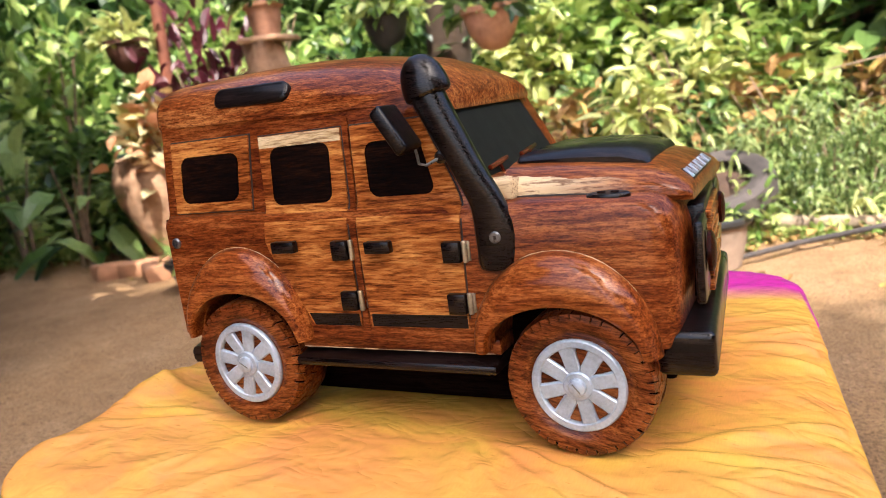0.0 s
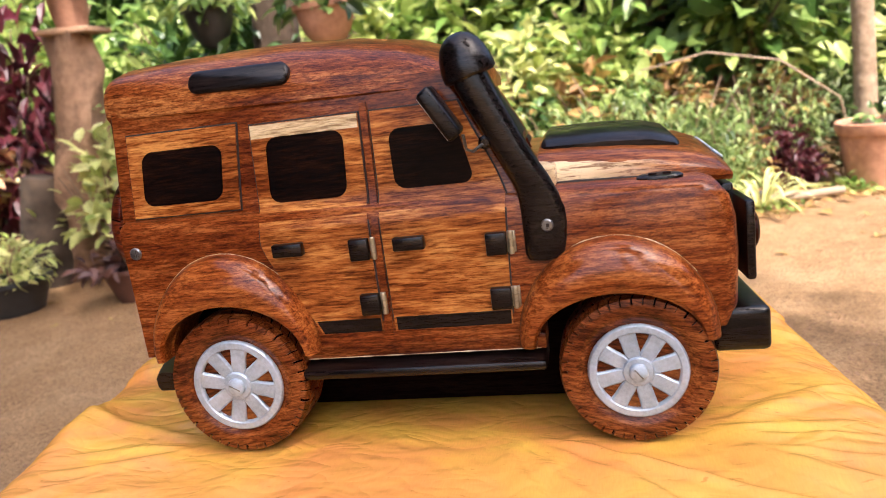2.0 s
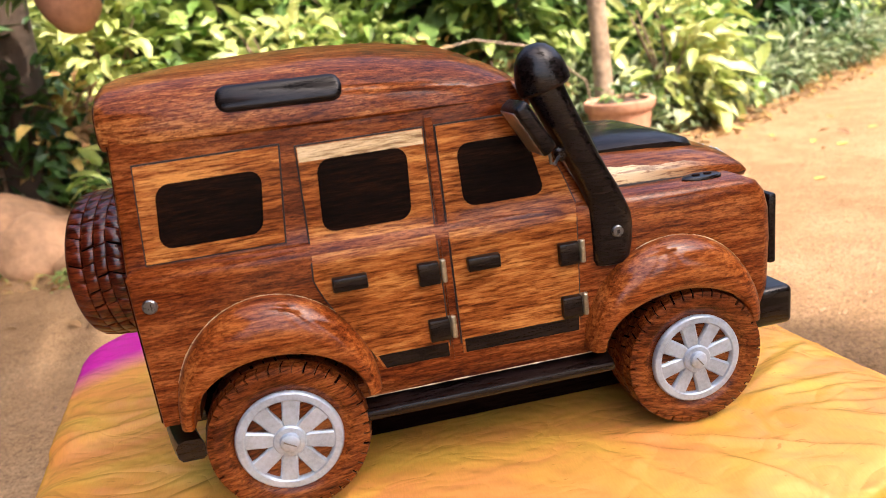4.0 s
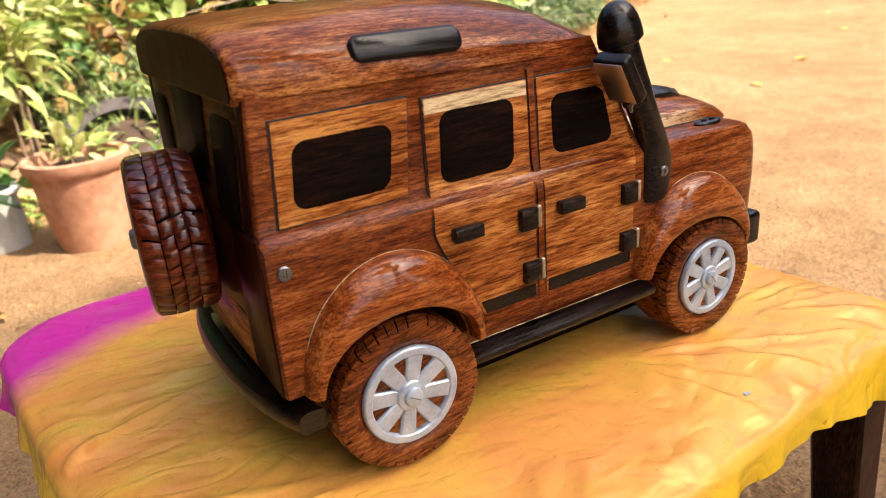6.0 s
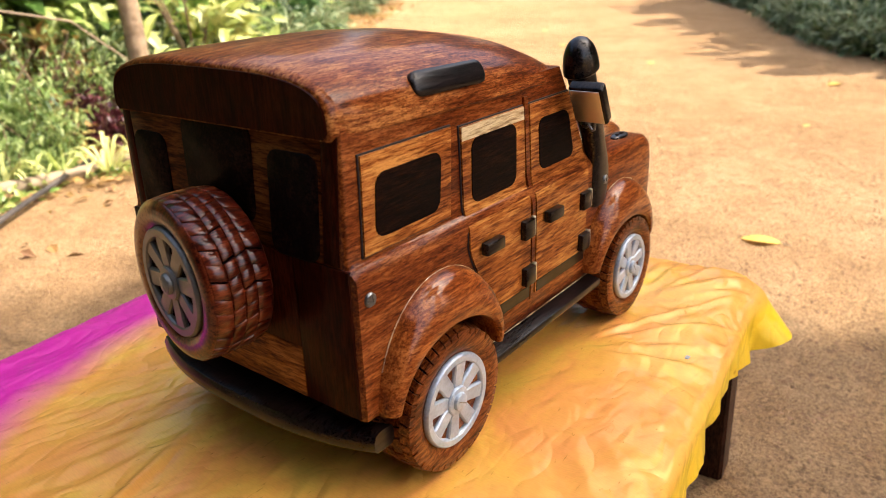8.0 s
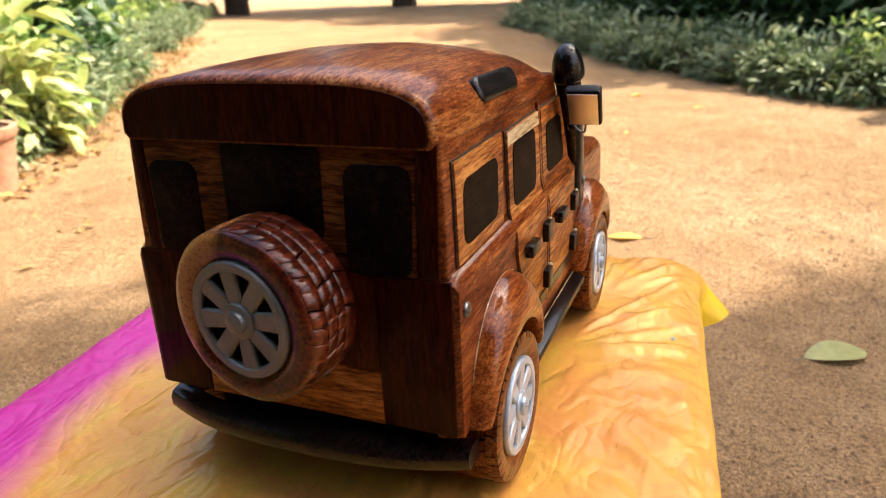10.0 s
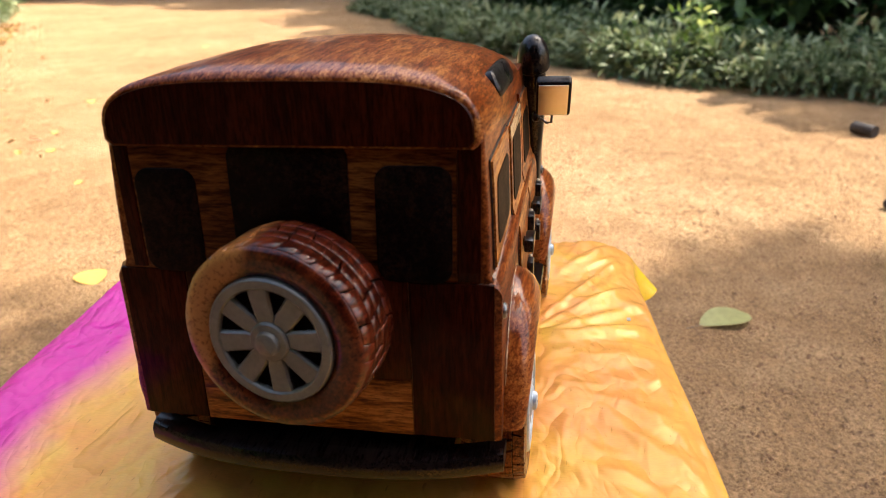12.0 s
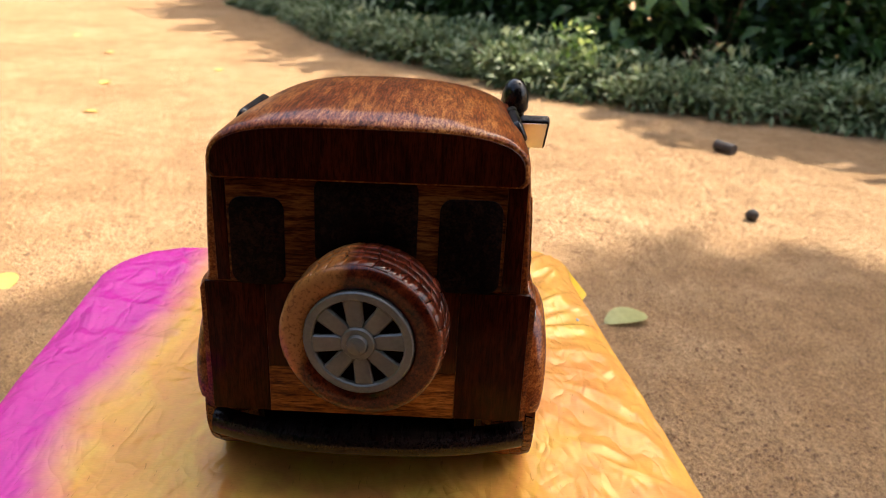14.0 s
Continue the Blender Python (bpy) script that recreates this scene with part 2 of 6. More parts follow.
STUMP = plain("eroded_stump_wood", (0.20, 0.10, 0.055), 0.9, 0, 0.5, 10, 1.0, 0.02, second=(0.30, 0.18, 0.11))
STONE = plain("garden_stone", (0.34, 0.195, 0.105), 0.9, 0, 0.4, 8, 1.0, 0.02)
BRICKM = plain("broken_brick", (0.42, 0.21, 0.11), 0.9, 0, 0.3, 10, 0.8, 0.01)
WIRE = plain("dark_wire", (0.03, 0.025, 0.02), 0.6, 0.5, 0.2, 40, 0)
BAG = plain("white_sack", (0.38, 0.39, 0.36), 0.6, 0, 0.25, 16, 0.6, 0.01)
L_GREEN = leaf_material("mid_green_leaves", [(0.020, 0.052, 0.012), (0.090, 0.180, 0.042), (0.290, 0.410, 0.120), (0.032, 0.082, 0.020)], rough=0.36)
L_BRIGHT = leaf_material("bright_leaves", [(0.075, 0.160, 0.026), (0.310, 0.450, 0.105), (0.610, 0.670, 0.230), (0.140, 0.255, 0.052)], rough=0.36)
L_YELLOW = leaf_material("yellow_green_leaves", [(0.322, 0.391, 0.092), (0.575, 0.598, 0.196), (0.759, 0.736, 0.322), (0.230, 0.322, 0.081)])
L_FINE = leaf_material("feathery_leaves", [(0.035, 0.075, 0.016), (0.210, 0.310, 0.078), (0.470, 0.530, 0.205), (0.085, 0.155, 0.034)])
L_DARK = leaf_material("dark_leaves", [(0.012, 0.04, 0.008), (0.03, 0.08, 0.014), (0.06, 0.13, 0.022), (0.02, 0.055, 0.01)], 0.25)
L_PURPLE = leaf_material("purple_leaves", [(0.0540, 0.0072, 0.0132), (0.0960, 0.0120, 0.0240), (0.1500, 0.0300, 0.0360), (0.0360, 0.0060, 0.0120)], 0.3)
L_HEDGE = leaf_material("variegated_leaves", [(0.050, 0.095, 0.028), (0.17, 0.24, 0.085), (0.46, 0.50, 0.30), (0.085, 0.145, 0.037)], 0.3, 0.5)
L_COLEUS = leaf_material("coleus_leaves", [(0.50, 0.40, 0.19), (0.78, 0.68, 0.40), (0.56, 0.24, 0.12), (0.46, 0.46, 0.14)], 0.3)
L_DRY = leaf_material("dry_leaves", [(0.30, 0.15, 0.05), (0.46, 0.28, 0.09), (0.20, 0.09, 0.04), (0.55, 0.38, 0.10)], 0.2, 0.7)
L_ORANGE = leaf_material("orange_dry_leaf", [(0.62, 0.30, 0.05), (0.58, 0.25, 0.05), (0.50, 0.22, 0.05)], 0.2, 0.5)
L_FALLEN = leaf_material("fallen_leaves", [(0.76, 0.45, 0.07), (0.70, 0.42, 0.09), (0.58, 0.36, 0.12)], 0.2, 0.5)
L_OLIVE = leaf_material("olive_leaf", [(0.38, 0.36, 0.135), (0.31, 0.31, 0.115)], 0.15, 0.5)
L_WHITE = leaf_material("white_petals", [(0.8, 0.8, 0.78), (0.7, 0.72, 0.68)], 0.3)
L_PINK = leaf_material("pink_petals", [(0.7, 0.08, 0.22), (0.75, 0.2, 0.3)], 0.3)


TOP = 0.3205


def cloth_material():
    """Shot satin: gold with orange threads, dyed magenta along one border, crumpled, letting light through."""
    m, nt, p = node_material("golden_satin_cloth")
    tc = nt.nodes.new("ShaderNodeTexCoord")
    sep = nt.nodes.new("ShaderNodeSeparateXYZ")
    nt.links.new(tc.outputs["Object"], sep.inputs[0])
    wob = noise_of(nt, stretched(nt, (6, 6, 6)), 1.0, 4)
    y = math_node(nt, "ADD", sep.outputs["Y"], math_node(nt, "MULTIPLY", math_node(nt, "SUBTRACT", wob, 0.5), 0.10))
    patch = noise_of(nt, stretched(nt, (7, 11, 6)), 1.0, 5, 0.62, 1.0)
    gold = ramp(nt, patch, [(0.36, (0.85, 0.330, 0.078)), (0.5, (0.87, 0.415, 0.076)), (0.64, (0.88, 0.510, 0.084))])
    # peach tone towards the front, partly sky sheen put into the colour
    front = ramp(nt, math_node(nt, "SUBTRACT", 0.5, math_node(nt, "ADD", sep.outputs["Y"], math_node(nt, "MULTIPLY", math_node(nt, "SUBTRACT", patch, 0.5), 0.35))), [(0.56, (0, 0, 0)), (0.70, (1, 1, 1))])
    gold = mixed(nt, math_node(nt, "MULTIPLY", front, 0.28), gold, (0.87, 0.41, 0.15))
    # hanging border yellower, the glow of light through it put into colour
    hang = ramp(nt, sep.outputs["Z"], [(TOP - 0.024, (1, 1, 1)), (TOP - 0.008, (0, 0, 0))])
    gold = mixed(nt, hang, gold, (0.95, 0.60, 0.035))
    tail = math_node(nt, "MAXIMUM", math_node(nt, "SUBTRACT", -0.24, sep.outputs["X"]), 0.0)
    y = math_node(nt, "ADD", y, math_node(nt, "MULTIPLY", tail, 0.55))
    brim = math_node(nt, "ADD", sep.outputs["X"], math_node(nt, "MULTIPLY", sep.outputs["Y"], 0.114))
    y = math_node(nt, "ADD", y, math_node(nt, "MULTIPLY", math_node(nt, "MAXIMUM", math_node(nt, "SUBTRACT", brim, 0.334), 0.0), 15.0))
    dye = ramp(nt, y, [(0.262, (0, 0, 0)), (0.325, (1, 1, 1))])
    col = mixed(nt, dye, gold, (0.64, 0.013, 0.36))
    weave = noise_of(nt, stretched(nt, (900, 140, 140)), 1.0, 2)
    col = mixed(nt, 0.18, col, ramp(nt, weave, [(0.35, (0.6, 0.6, 0.6)), (0.6, (1, 1, 1))]), "MULTIPLY")
    slub = noise_of(nt, stretched(nt, (75, 330, 60)), 1.0, 2, 0.5, 0.6)
    col = mixed(nt, 0.55, col, ramp(nt, slub, [(0.25, (0.40, 0.22, 0.12)), (0.31, (1, 1, 1))]), "MULTIPLY")
    nt.links.new(col, p.inputs["Base Color"])
    p.inputs["Roughness"].default_value = 0.23
    p.inputs["Specular IOR Level"].default_value = 0.72
    p.inputs["Specular Tint"].default_value = (1.0, 0.86, 0.40, 1)
    # soft crumples: broad facets, V-shaped creases and a fine ripple
    def crease(scale, detail, distort):
        n = noise_of(nt, stretched(nt, scale), 1.0, detail, 0.5, distort)
        return math_node(nt, "ABSOLUTE", math_node(nt, "SUBTRACT", n, 0.5))
    broad = crease((8, 13, 10), 2, 1.4)
    small = crease((19, 30, 24), 1, 1.0)
    ripple = noise_of(nt, stretched(nt, (60, 120, 80)), 1.0, 3, 0.5, 0.8)
    line = math_node(nt, "MINIMUM", crease((4.5, 13, 9), 2, 0.9), 0.020)
    hgt = math_node(nt, "ADD", math_node(nt, "MULTIPLY", broad, 3.3), math_node(nt, "MULTIPLY", small, 2.0))
    hgt = math_node(nt, "ADD", hgt, math_node(nt, "MULTIPLY", ripple, 0.10))
    hgt = math_node(nt, "SUBTRACT", hgt, math_node(nt, "MULTIPLY", line, 3.0))
    bump(nt, p, hgt, 0.64, 0.0032)
    tr = nt.nodes.new("ShaderNodeBsdfTranslucent")
    nt.links.new(mixed(nt, dye, (0.95, 0.58, 0.035), (0.64, 0.02, 0.36)), tr.inputs["Color"])
    mx = add(nt, "ShaderNodeMixShader", Fac=0.16)
    nt.links.new(p.outputs[0], mx.inputs[1])
    nt.links.new(tr.outputs[0], mx.inputs[2])
    nt.links.new(mx.outputs[0], nt.nodes["Material Output"].inputs["Surface"])
    return m


def ground_material():
    """Trodden sandy soil, with darker spots, grit and fine relief."""
    m, nt, p = node_material("sandy_soil")
    v = stretched(nt, (1, 1, 1))
    big = noise_of(nt, v, 0.9, 5, 0.6)
    mid = noise_of(nt, v, 6.0, 6, 0.65)
    grit = noise_of(nt, v, 150.0, 5, 0.75)
    clod = noise_of(nt, v, 28.0, 5, 0.7)
    mixv = math_node(nt, "ADD", math_node(nt, "MULTIPLY", big, 0.5), math_node(nt, "MULTIPLY", mid, 0.5))
    col = ramp(nt, mixv, [(0.36, (0.280, 0.163, 0.076)), (0.5, (0.37, 0.224, 0.111)), (0.64, (0.44, 0.285, 0.153))])
    # grit tones, with the grains' small shadows and lit tops painted in
    col = mixed(nt, 0.85, col, ramp(nt, grit, [(0.36, (0.48, 0.45, 0.43)), (0.47, (1, 1, 1)), (0.62, (1.55, 1.52, 1.48))]), "MULTIPLY")
    col = mixed(nt, 0.4, col, ramp(nt, clod, [(0.35, (0.68, 0.64, 0.62)), (0.55, (1, 1, 1))]), "MULTIPLY")
    nt.links.new(col, p.inputs["Base Color"])
    p.inputs["Roughness"].default_value = 0.95
    p.inputs["Specular IOR Level"].default_value = 0.2
    h = math_node(nt, "ADD", math_node(nt, "MULTIPLY", clod, 1.0), math_node(nt, "MULTIPLY", grit, 0.8))
    h = math_node(nt, "ADD", h, math_node(nt, "MULTIPLY", mid, 2.0))
    bump(nt, p, h, 1.0, 0.016)
    return m


CLOTH = cloth_material()
GROUND = ground_material()

# ---- mesh helpers ----
def mesh_object(name, bm, material, smooth=38):
    me = bpy.data.meshes.new(name)
    bmesh.ops.recalc_face_normals(bm, faces=bm.faces)
    bm.to_mesh(me)
    bm.free()
    me.materials.append(material)
    if smooth:
        me.shade_smooth()
        me.set_sharp_from_angle(angle=radians(smooth))
    return new(name, me)


def part(name, bm, material, parent, label="", smooth=38):
    """Links a bmesh as one mesh object under a thing or a part."""
    ob = mesh_object(name, bm, material, smooth)
    ob.parent = parent
    if label:
        ob["label"] = label
    return ob


def thing(name, label, category, at=(0, 0, 0), turn=0.0, group=""):
    ob = new(name)
    ob.empty_display_size = 0.05
    ob.matrix_basis = pose(*at, 0, 0, turn)
    return tagged(ob, label, category, group)


def box(x0, x1, y0, y1, z0, z1, bevel=0.0, seg=2, bm=None):
    out = bm or bmesh.new()
    made = bmesh.ops.create_cube(out, size=1.0)["verts"]
    for v in made:
        v.co = Vector(((x0 + x1) / 2 + v.co.x * (x1 - x0), (y0 + y1) / 2 + v.co.y * (y1 - y0), (z0 + z1) / 2 + v.co.z * (z1 - z0)))
    if bevel:
        edges = list({e for v in made for e in v.link_edges})
        bmesh.ops.bevel(out, geom=edges, offset=bevel, segments=seg, affect="EDGES", profile=0.5)
    return out


def loft(rings, caps=True, closed=True, bm=None):
    """A skin over rings of equally many points."""
    out = bm or bmesh.new()
    rows = [[out.verts.new(p) for p in ring] for ring in rings]
    n = len(rows[0])
    for a, b in zip(rows, rows[1:]):
        for k in range(n if closed else n - 1):
            out.faces.new((a[k], a[(k + 1) % n], b[(k + 1) % n], b[k]))
    if caps and closed:
        out.faces.new(rows[0])
        out.faces.new(rows[-1][::-1])
    return out


def revolve(profile, n=32, wobble=0.0, seed=0, bm=None, caps=True):
    """A closed turned form round z from (radius, height) pairs."""
    rng = random.Random(seed)
    ph = [rng.uniform(0, 6.28) for _ in range(3)]
    rings = []
    for r, z in profile:
        ring = []
        for k in range(n):
            a = 2 * math.pi * k / n
            w = 1 + wobble * (math.sin(2 * a + ph[0]) + 0.6 * math.sin(3 * a + ph[1] + 9 * z) + 0.4 * math.sin(5 * a + ph[2] + 21 * z))
            ring.append((r * w * math.cos(a), r * w * math.sin(a), z))
        rings.append(ring)
    return loft(rings, caps and profile[0] != profile[-1], bm=bm)


def tube(points, radii, n=10, flat=1.0, bm=None):
    """A round or flattened bar along points, with its width per point."""
    pts = [Vector(p) for p in points]
    rings = []
    side = None
    for k, p in enumerate(pts):
        t = (pts[min(k + 1, len(pts) - 1)] - pts[max(k - 1, 0)]).normalized()
        if side is None:
            side = t.cross(Vector((0, 0, 1)) if abs(t.z) < 0.9 else Vector((0, 1, 0))).normalized()
        side = (side - t * side.dot(t)).normalized()
        up = t.cross(side)
        r = radii[k] if isinstance(radii, (list, tuple)) else radii
        rings.append([p + side * (r * flat * math.cos(2 * math.pi * j / n)) + up * (r * math.sin(2 * math.pi * j / n)) for j in range(n)])
    return loft(rings, bm=bm)


def spread(bm, m):
    bmesh.ops.transform(bm, matrix=m, verts=bm.verts)
    return bm


def raw_object(name, verts, faces, material, smooth=False):
    me = bpy.data.meshes.new(name)
    me.from_pydata(verts, [], faces)
    me.materials.append(material)
    if smooth:
        me.shade_smooth()
    return new(name, me)


# ---- ground: one sheet to the horizon ----
def bed_edge(x):
    """How far the planted bed reaches towards the path, along x."""
    if x < 0.6:
        return 2.05 + 0.12 * math.sin(2.1 * x)
    return 2.05 + 0.50 * (x - 0.6) if x < 1.7 else 2.60 + 0.70 * (x - 1.7)


def ground_height(x, y):
    h = 0.012 * noise.noise((x * 1.3, y * 1.3, 0.2)) + 0.006 * noise.noise((x * 5, y * 5, 1.7)) + 0.007 * noise.noise((x * 13, y * 13, 4.1))
    inside = min(1.0, max(0.0, (y - bed_edge(x)) / 0.5))
    h += inside * (0.05 + 0.03 * noise.noise((x * 3, y * 3, 8)))
    rise = min(1.0, max(0.0, (y - bed_edge(x) - 0.20) / 1.2)) * min(1.0, max(0.0, (1.7 - x) / 0.7))
    h += 0.42 * rise * rise * (3 - 2 * rise) + 0.05 * min(1.0, 3 * rise) * noise.noise((x * 2.3, y * 2.3, 5))
    far = min(1.0, max(0.0, (math.hypot(x, y) - 14) / 30))
    return h * (1 - far)


def build_ground():
    line = np.concatenate([[-400, -120, -50, -25, -14, -9], np.arange(-6, 6.01, 0.06), [6.5, 7.2, 8, 9, 10.5, 12, 14, 18, 25, 50, 120, 400]])
    verts = [(x, y, ground_height(x, y)) for y in line for x in line]
    n = len(line)
    faces = [(j * n + k, j * n + k + 1, (j + 1) * n + k + 1, (j + 1) * n + k) for j in range(n - 1) for k in range(n - 1)]
    ob = raw_object("ground", verts, faces, GROUND, True)
    tagged(ob, "bare trodden sandy orange-brown soil of a garden path", "ground", kind="structure")


build_ground()

# ---- table and its cloth ----
TX0, TX1, TY0, TY1 = -0.392, 0.318, -0.264, 0.392
CORNERS = {(1, 1): 0.10, (1, -1): 0.045, (-1, -1): 0.09, (-1, 1): 0.085}
TURN = pose(-0.03, 0.075, 0, 0, 0, 6.5) @ pose(0.03, -0.075, 0)


def build_table():
    t = thing("table", "low dark brown wooden table under a yellow cloth", "table")
    t.matrix_basis = TURN
    plan = []
    for cx, cy, a0, r in ((TX1, TY1, 0, CORNERS[1, 1]), (TX0, TY1, 90, CORNERS[-1, 1]), (TX0, TY0, 180, CORNERS[-1, -1]), (TX1, TY0, 270, CORNERS[1, -1])):
        qx, qy = cx - math.copysign(r, cx), cy - math.copysign(r, cy)
        plan += [(qx + (r - 0.004) * math.cos(radians(a0 + 15 * k)), qy + (r - 0.004) * math.sin(radians(a0 + 15 * k))) for k in range(7)]
    part("tabletop", loft([[(x, y, TOP - 0.030) for x, y in plan], [(x, y, TOP - 0.012) for x, y in plan]]), W_TABLE, t)
    part("apron", box(TX0 + 0.03, TX1 - 0.03, TY0 + 0.03, TY1 - 0.03, TOP - 0.075, TOP - 0.028, 0.003), W_TABLE, t)
    for sx, x in ((1, TX0 + 0.02), (-1, TX1 + 0.003)):
        for sy, y in ((1, TY0 + 0.006), (-1, TY1 - 0.012)):
            rings = []
            for z, w, out in ((TOP - 0.03, 0.058, 0.0), (TOP - 0.09, 0.058, 0.004), (0.0, 0.050, 0.034)):
                c = 0.004
                xs, ys = sorted((x - sx * out, x + sx * (w - out))), sorted((y, y + sy * w))
                rings.append([(xs[0] + c, ys[0], z), (xs[1] - c, ys[0], z), (xs[1], ys[0] + c, z), (xs[1], ys[1] - c, z),
                              (xs[1] - c, ys[1], z), (xs[0] + c, ys[1], z), (xs[0], ys[1] - c, z), (xs[0], ys[0] + c, z)])
            part("leg", loft(rings), W_TABLE, t)


def fold_lines():
    """Long taut folds that run out from the wheels: start, direction, length, height."""
    rng = random.Random(12)
    out = []
    for cx, cy, a0, a1, n in ((0.175, -0.125, -42, 35, 11), (0.03, -0.10, -70, -20, 6), (-0.165, -0.125, 160, 205, 3), (-0.21, 0.10, 150, 205, 3), (0.20, 0.12, -30, 40, 4)):
        for k in range(n):
            a = radians(a0 + (a1 - a0) * (k + rng.uniform(0.1, 0.9)) / n)
            r0 = rng.uniform(0.03, 0.07)
            out.append((cx + r0 * math.cos(a), cy + r0 * math.sin(a), math.cos(a), math.sin(a), rng.uniform(0.10, 0.26), rng.uniform(0.0022, 0.0050), rng.uniform(-1.0, 1.0), rng.uniform(0.0045, 0.0090)))
    return out


FOLDS = fold_lines()


def fold_height(x, y):
    h = 0.0
    for px, py, dx, dy, length, high, bow, wide in FOLDS:
        along = (x - px) * dx + (y - py) * dy
        if 0 < along < length:
            across = (y - py) * dx - (x - px) * dy - bow * along * along
            if abs(across) < 3 * wide:
                h += high * math.sin(math.pi * (along / length) ** 0.7) * math.exp(-(across / wide) ** 2)
    return h


def build_cloth():
    margin = 0.094

    def axis(a, b):
        return np.concatenate([np.linspace(a - margin, a, 26)[:-1], np.linspace(a, b, 260), np.linspace(b, b + margin, 26)[1:]])

    x0, x1, y0, y1 = TX0 - 0.002, TX1 + 0.002, TY0 - 0.002, TY1 + 0.002
    xs, ys = axis(x0, x1), axis(y0, y1)
    verts = []
    for y in ys:
        for x in xs:
            rad = CORNERS[(1 if x > -0.03 else -1, 1 if y > 0.08 else -1)]
            # nearest point on the rounded table edge, and how far beyond it
            cx, cy = min(max(x, x0 + rad), x1 - rad), min(max(y, y0 + rad), y1 - rad)
            dx, dy = x - cx, y - cy
            d = math.hypot(dx, dy)
            over = d - rad if d > 1e-9 else -rad
            dune = noise.noise((x * 9 + 2.0 * noise.noise((x * 4, y * 4, 1)), y * 21 + x * 6, 0.4))
            wr = 0.0019 * (0.45 - abs(dune)) + 0.0010 * noise.noise((x * 26 + 3, y * 34, 2))
            ang, far = math.atan2(y - 0.05, x), math.hypot(x, y - 0.05)
            ridge = 1 - abs(noise.noise((ang * 3.2, far * 2.2, 0.7))) * 2.2
            fine = 1 - abs(noise.noise((ang * 7.5 + 9, far * 5.0, 3.1))) * 2.4
            out_there = min(1.0, max(0.0, (far - 0.10) / 0.12))
            wr += out_there * (0.0014 * max(0.0, ridge) ** 7 + 0.0007 * max(0.0, fine) ** 6)
            loose = min(1.0, max(0.0, (-0.10 - y) / 0.09))
            bend_xy = Vector((x + 0.03 * noise.noise((x * 6, y * 6, 3)), y + 0.03 * noise.noise((x * 6, y * 6, 7)), 0))
            for sc, am in ((7, 0.0050), (15, 0.0026), (31, 0.0007)):
                wr += am * loose * (0.5 - abs(noise.noise((bend_xy.x * sc, bend_xy.y * sc * 1.3, sc))) * 1.7)
            # the stiff satin stands up in a wavy ridge along one end
            puff = math.exp(-((x - x0 - 0.012) / 0.026) ** 2) * max(0.0, 0.55 + noise.noise((y * 11, 4.0, 1.0)) * 1.1) * min(1.0, max(0.0, (0.16 - y) / 0.12))
            wr += 0.017 * puff
            if over <= 0:
                z = TOP - 0.0015 + max(-0.0012, wr) + fold_height(*(TURN @ Vector((x, y, 0))).xy)
                edge = max(0.0, 1 + over / 0.02)
                z += 0.0012 * edge * noise.noise((x * 62, y * 62, 6))
                soft = max(0.0, 1 + over / 0.045) if y < 0.1 else 0.0
                verts.append((x, y, z - 0.003 * edge * edge - 0.005 * soft * soft))
                continue
            ux, uy = dx / d, dy / d
            px, py = cx + ux * rad, cy + uy * rad
            # the hanging border: a tight bend, then an uneven fall to the hem
            hem = 0.050 + 0.016 * noise.noise((px * 9, py * 9, 3.3))
            fall = over * hem / margin
            turn = 0.011
            flap = math.exp(-((px - 0.285) / 0.040) ** 2 - ((py + 0.255) / 0.05) ** 2)
            slope = 0.10 + 0.30 * noise.noise((px * 24, py * 24, 9)) + 0.16 * noise.noise((px * 55, py * 55, 2)) + 0.06 * flap
            if ux < -0.5:
                slope += 0.30 * max(0.0, 0.25 - abs(py + 0.02)) / 0.25
            if fall < turn * 1.57:
                out, drop = turn * math.sin(fall / turn), turn * (1 - math.cos(fall / turn))
            else:
                rest = fall - turn * 1.57
                out, drop = turn + rest * math.sin(slope), turn + rest * math.cos(slope)
            swing = flap * min(1.0, fall / 0.06)
            verts.append((px + ux * out - 0.012 * swing, py + uy * out - 0.034 * swing, TOP - (0.0095 if y < 0.1 else 0.0045) - drop + wr * max(0.0, 1 - fall / 0.03)))
    n = len(xs)
    faces = [(j * n + k, j * n + k + 1, (j + 1) * n + k + 1, (j + 1) * n + k) for j in range(len(ys) - 1) for k in range(n - 1)]
    verts = [TURN @ Vector(v) for v in verts]
    ob = raw_object("tablecloth", verts, faces, CLOTH, True)
    tagged(ob, "crumpled golden satin cloth with a magenta border, spread over a table", "tablecloth")
    fleck = box(0.097, 0.103, -0.251, -0.247, TOP + 0.002, TOP + 0.0035, 0.0006)
    spread(fleck, pose(0, 0.02, 0, 0, 0, 0))
    tagged(mesh_object("paper_scrap", fleck, BAG), "tiny white scrap of paper on the cloth", "paper scrap")


build_table()
build_cloth()

# ---- the wooden model car ----
CAR = thing("model_car", "hand-carved glossy red-brown wooden model car standing on yellow cloth", "model car", (0, 0.008, TOP))


def side_y(z):
    """Half width of the body's flank at a height."""
    pts = ((0.0, 0.127), (0.08, 0.1295), (0.12, 0.131), (0.180, 0.1312), (0.190, 0.130), (0.197, 0.1265), (0.202, 0.1245), (0.25, 0.1225), (0.30, 0.119))
    for (a, ya), (b, yb) in zip(pts, pts[1:]):
        if z <= b:
            return ya + (yb - ya) * max(0.0, (z - a) / (b - a))
    return pts[-1][1]


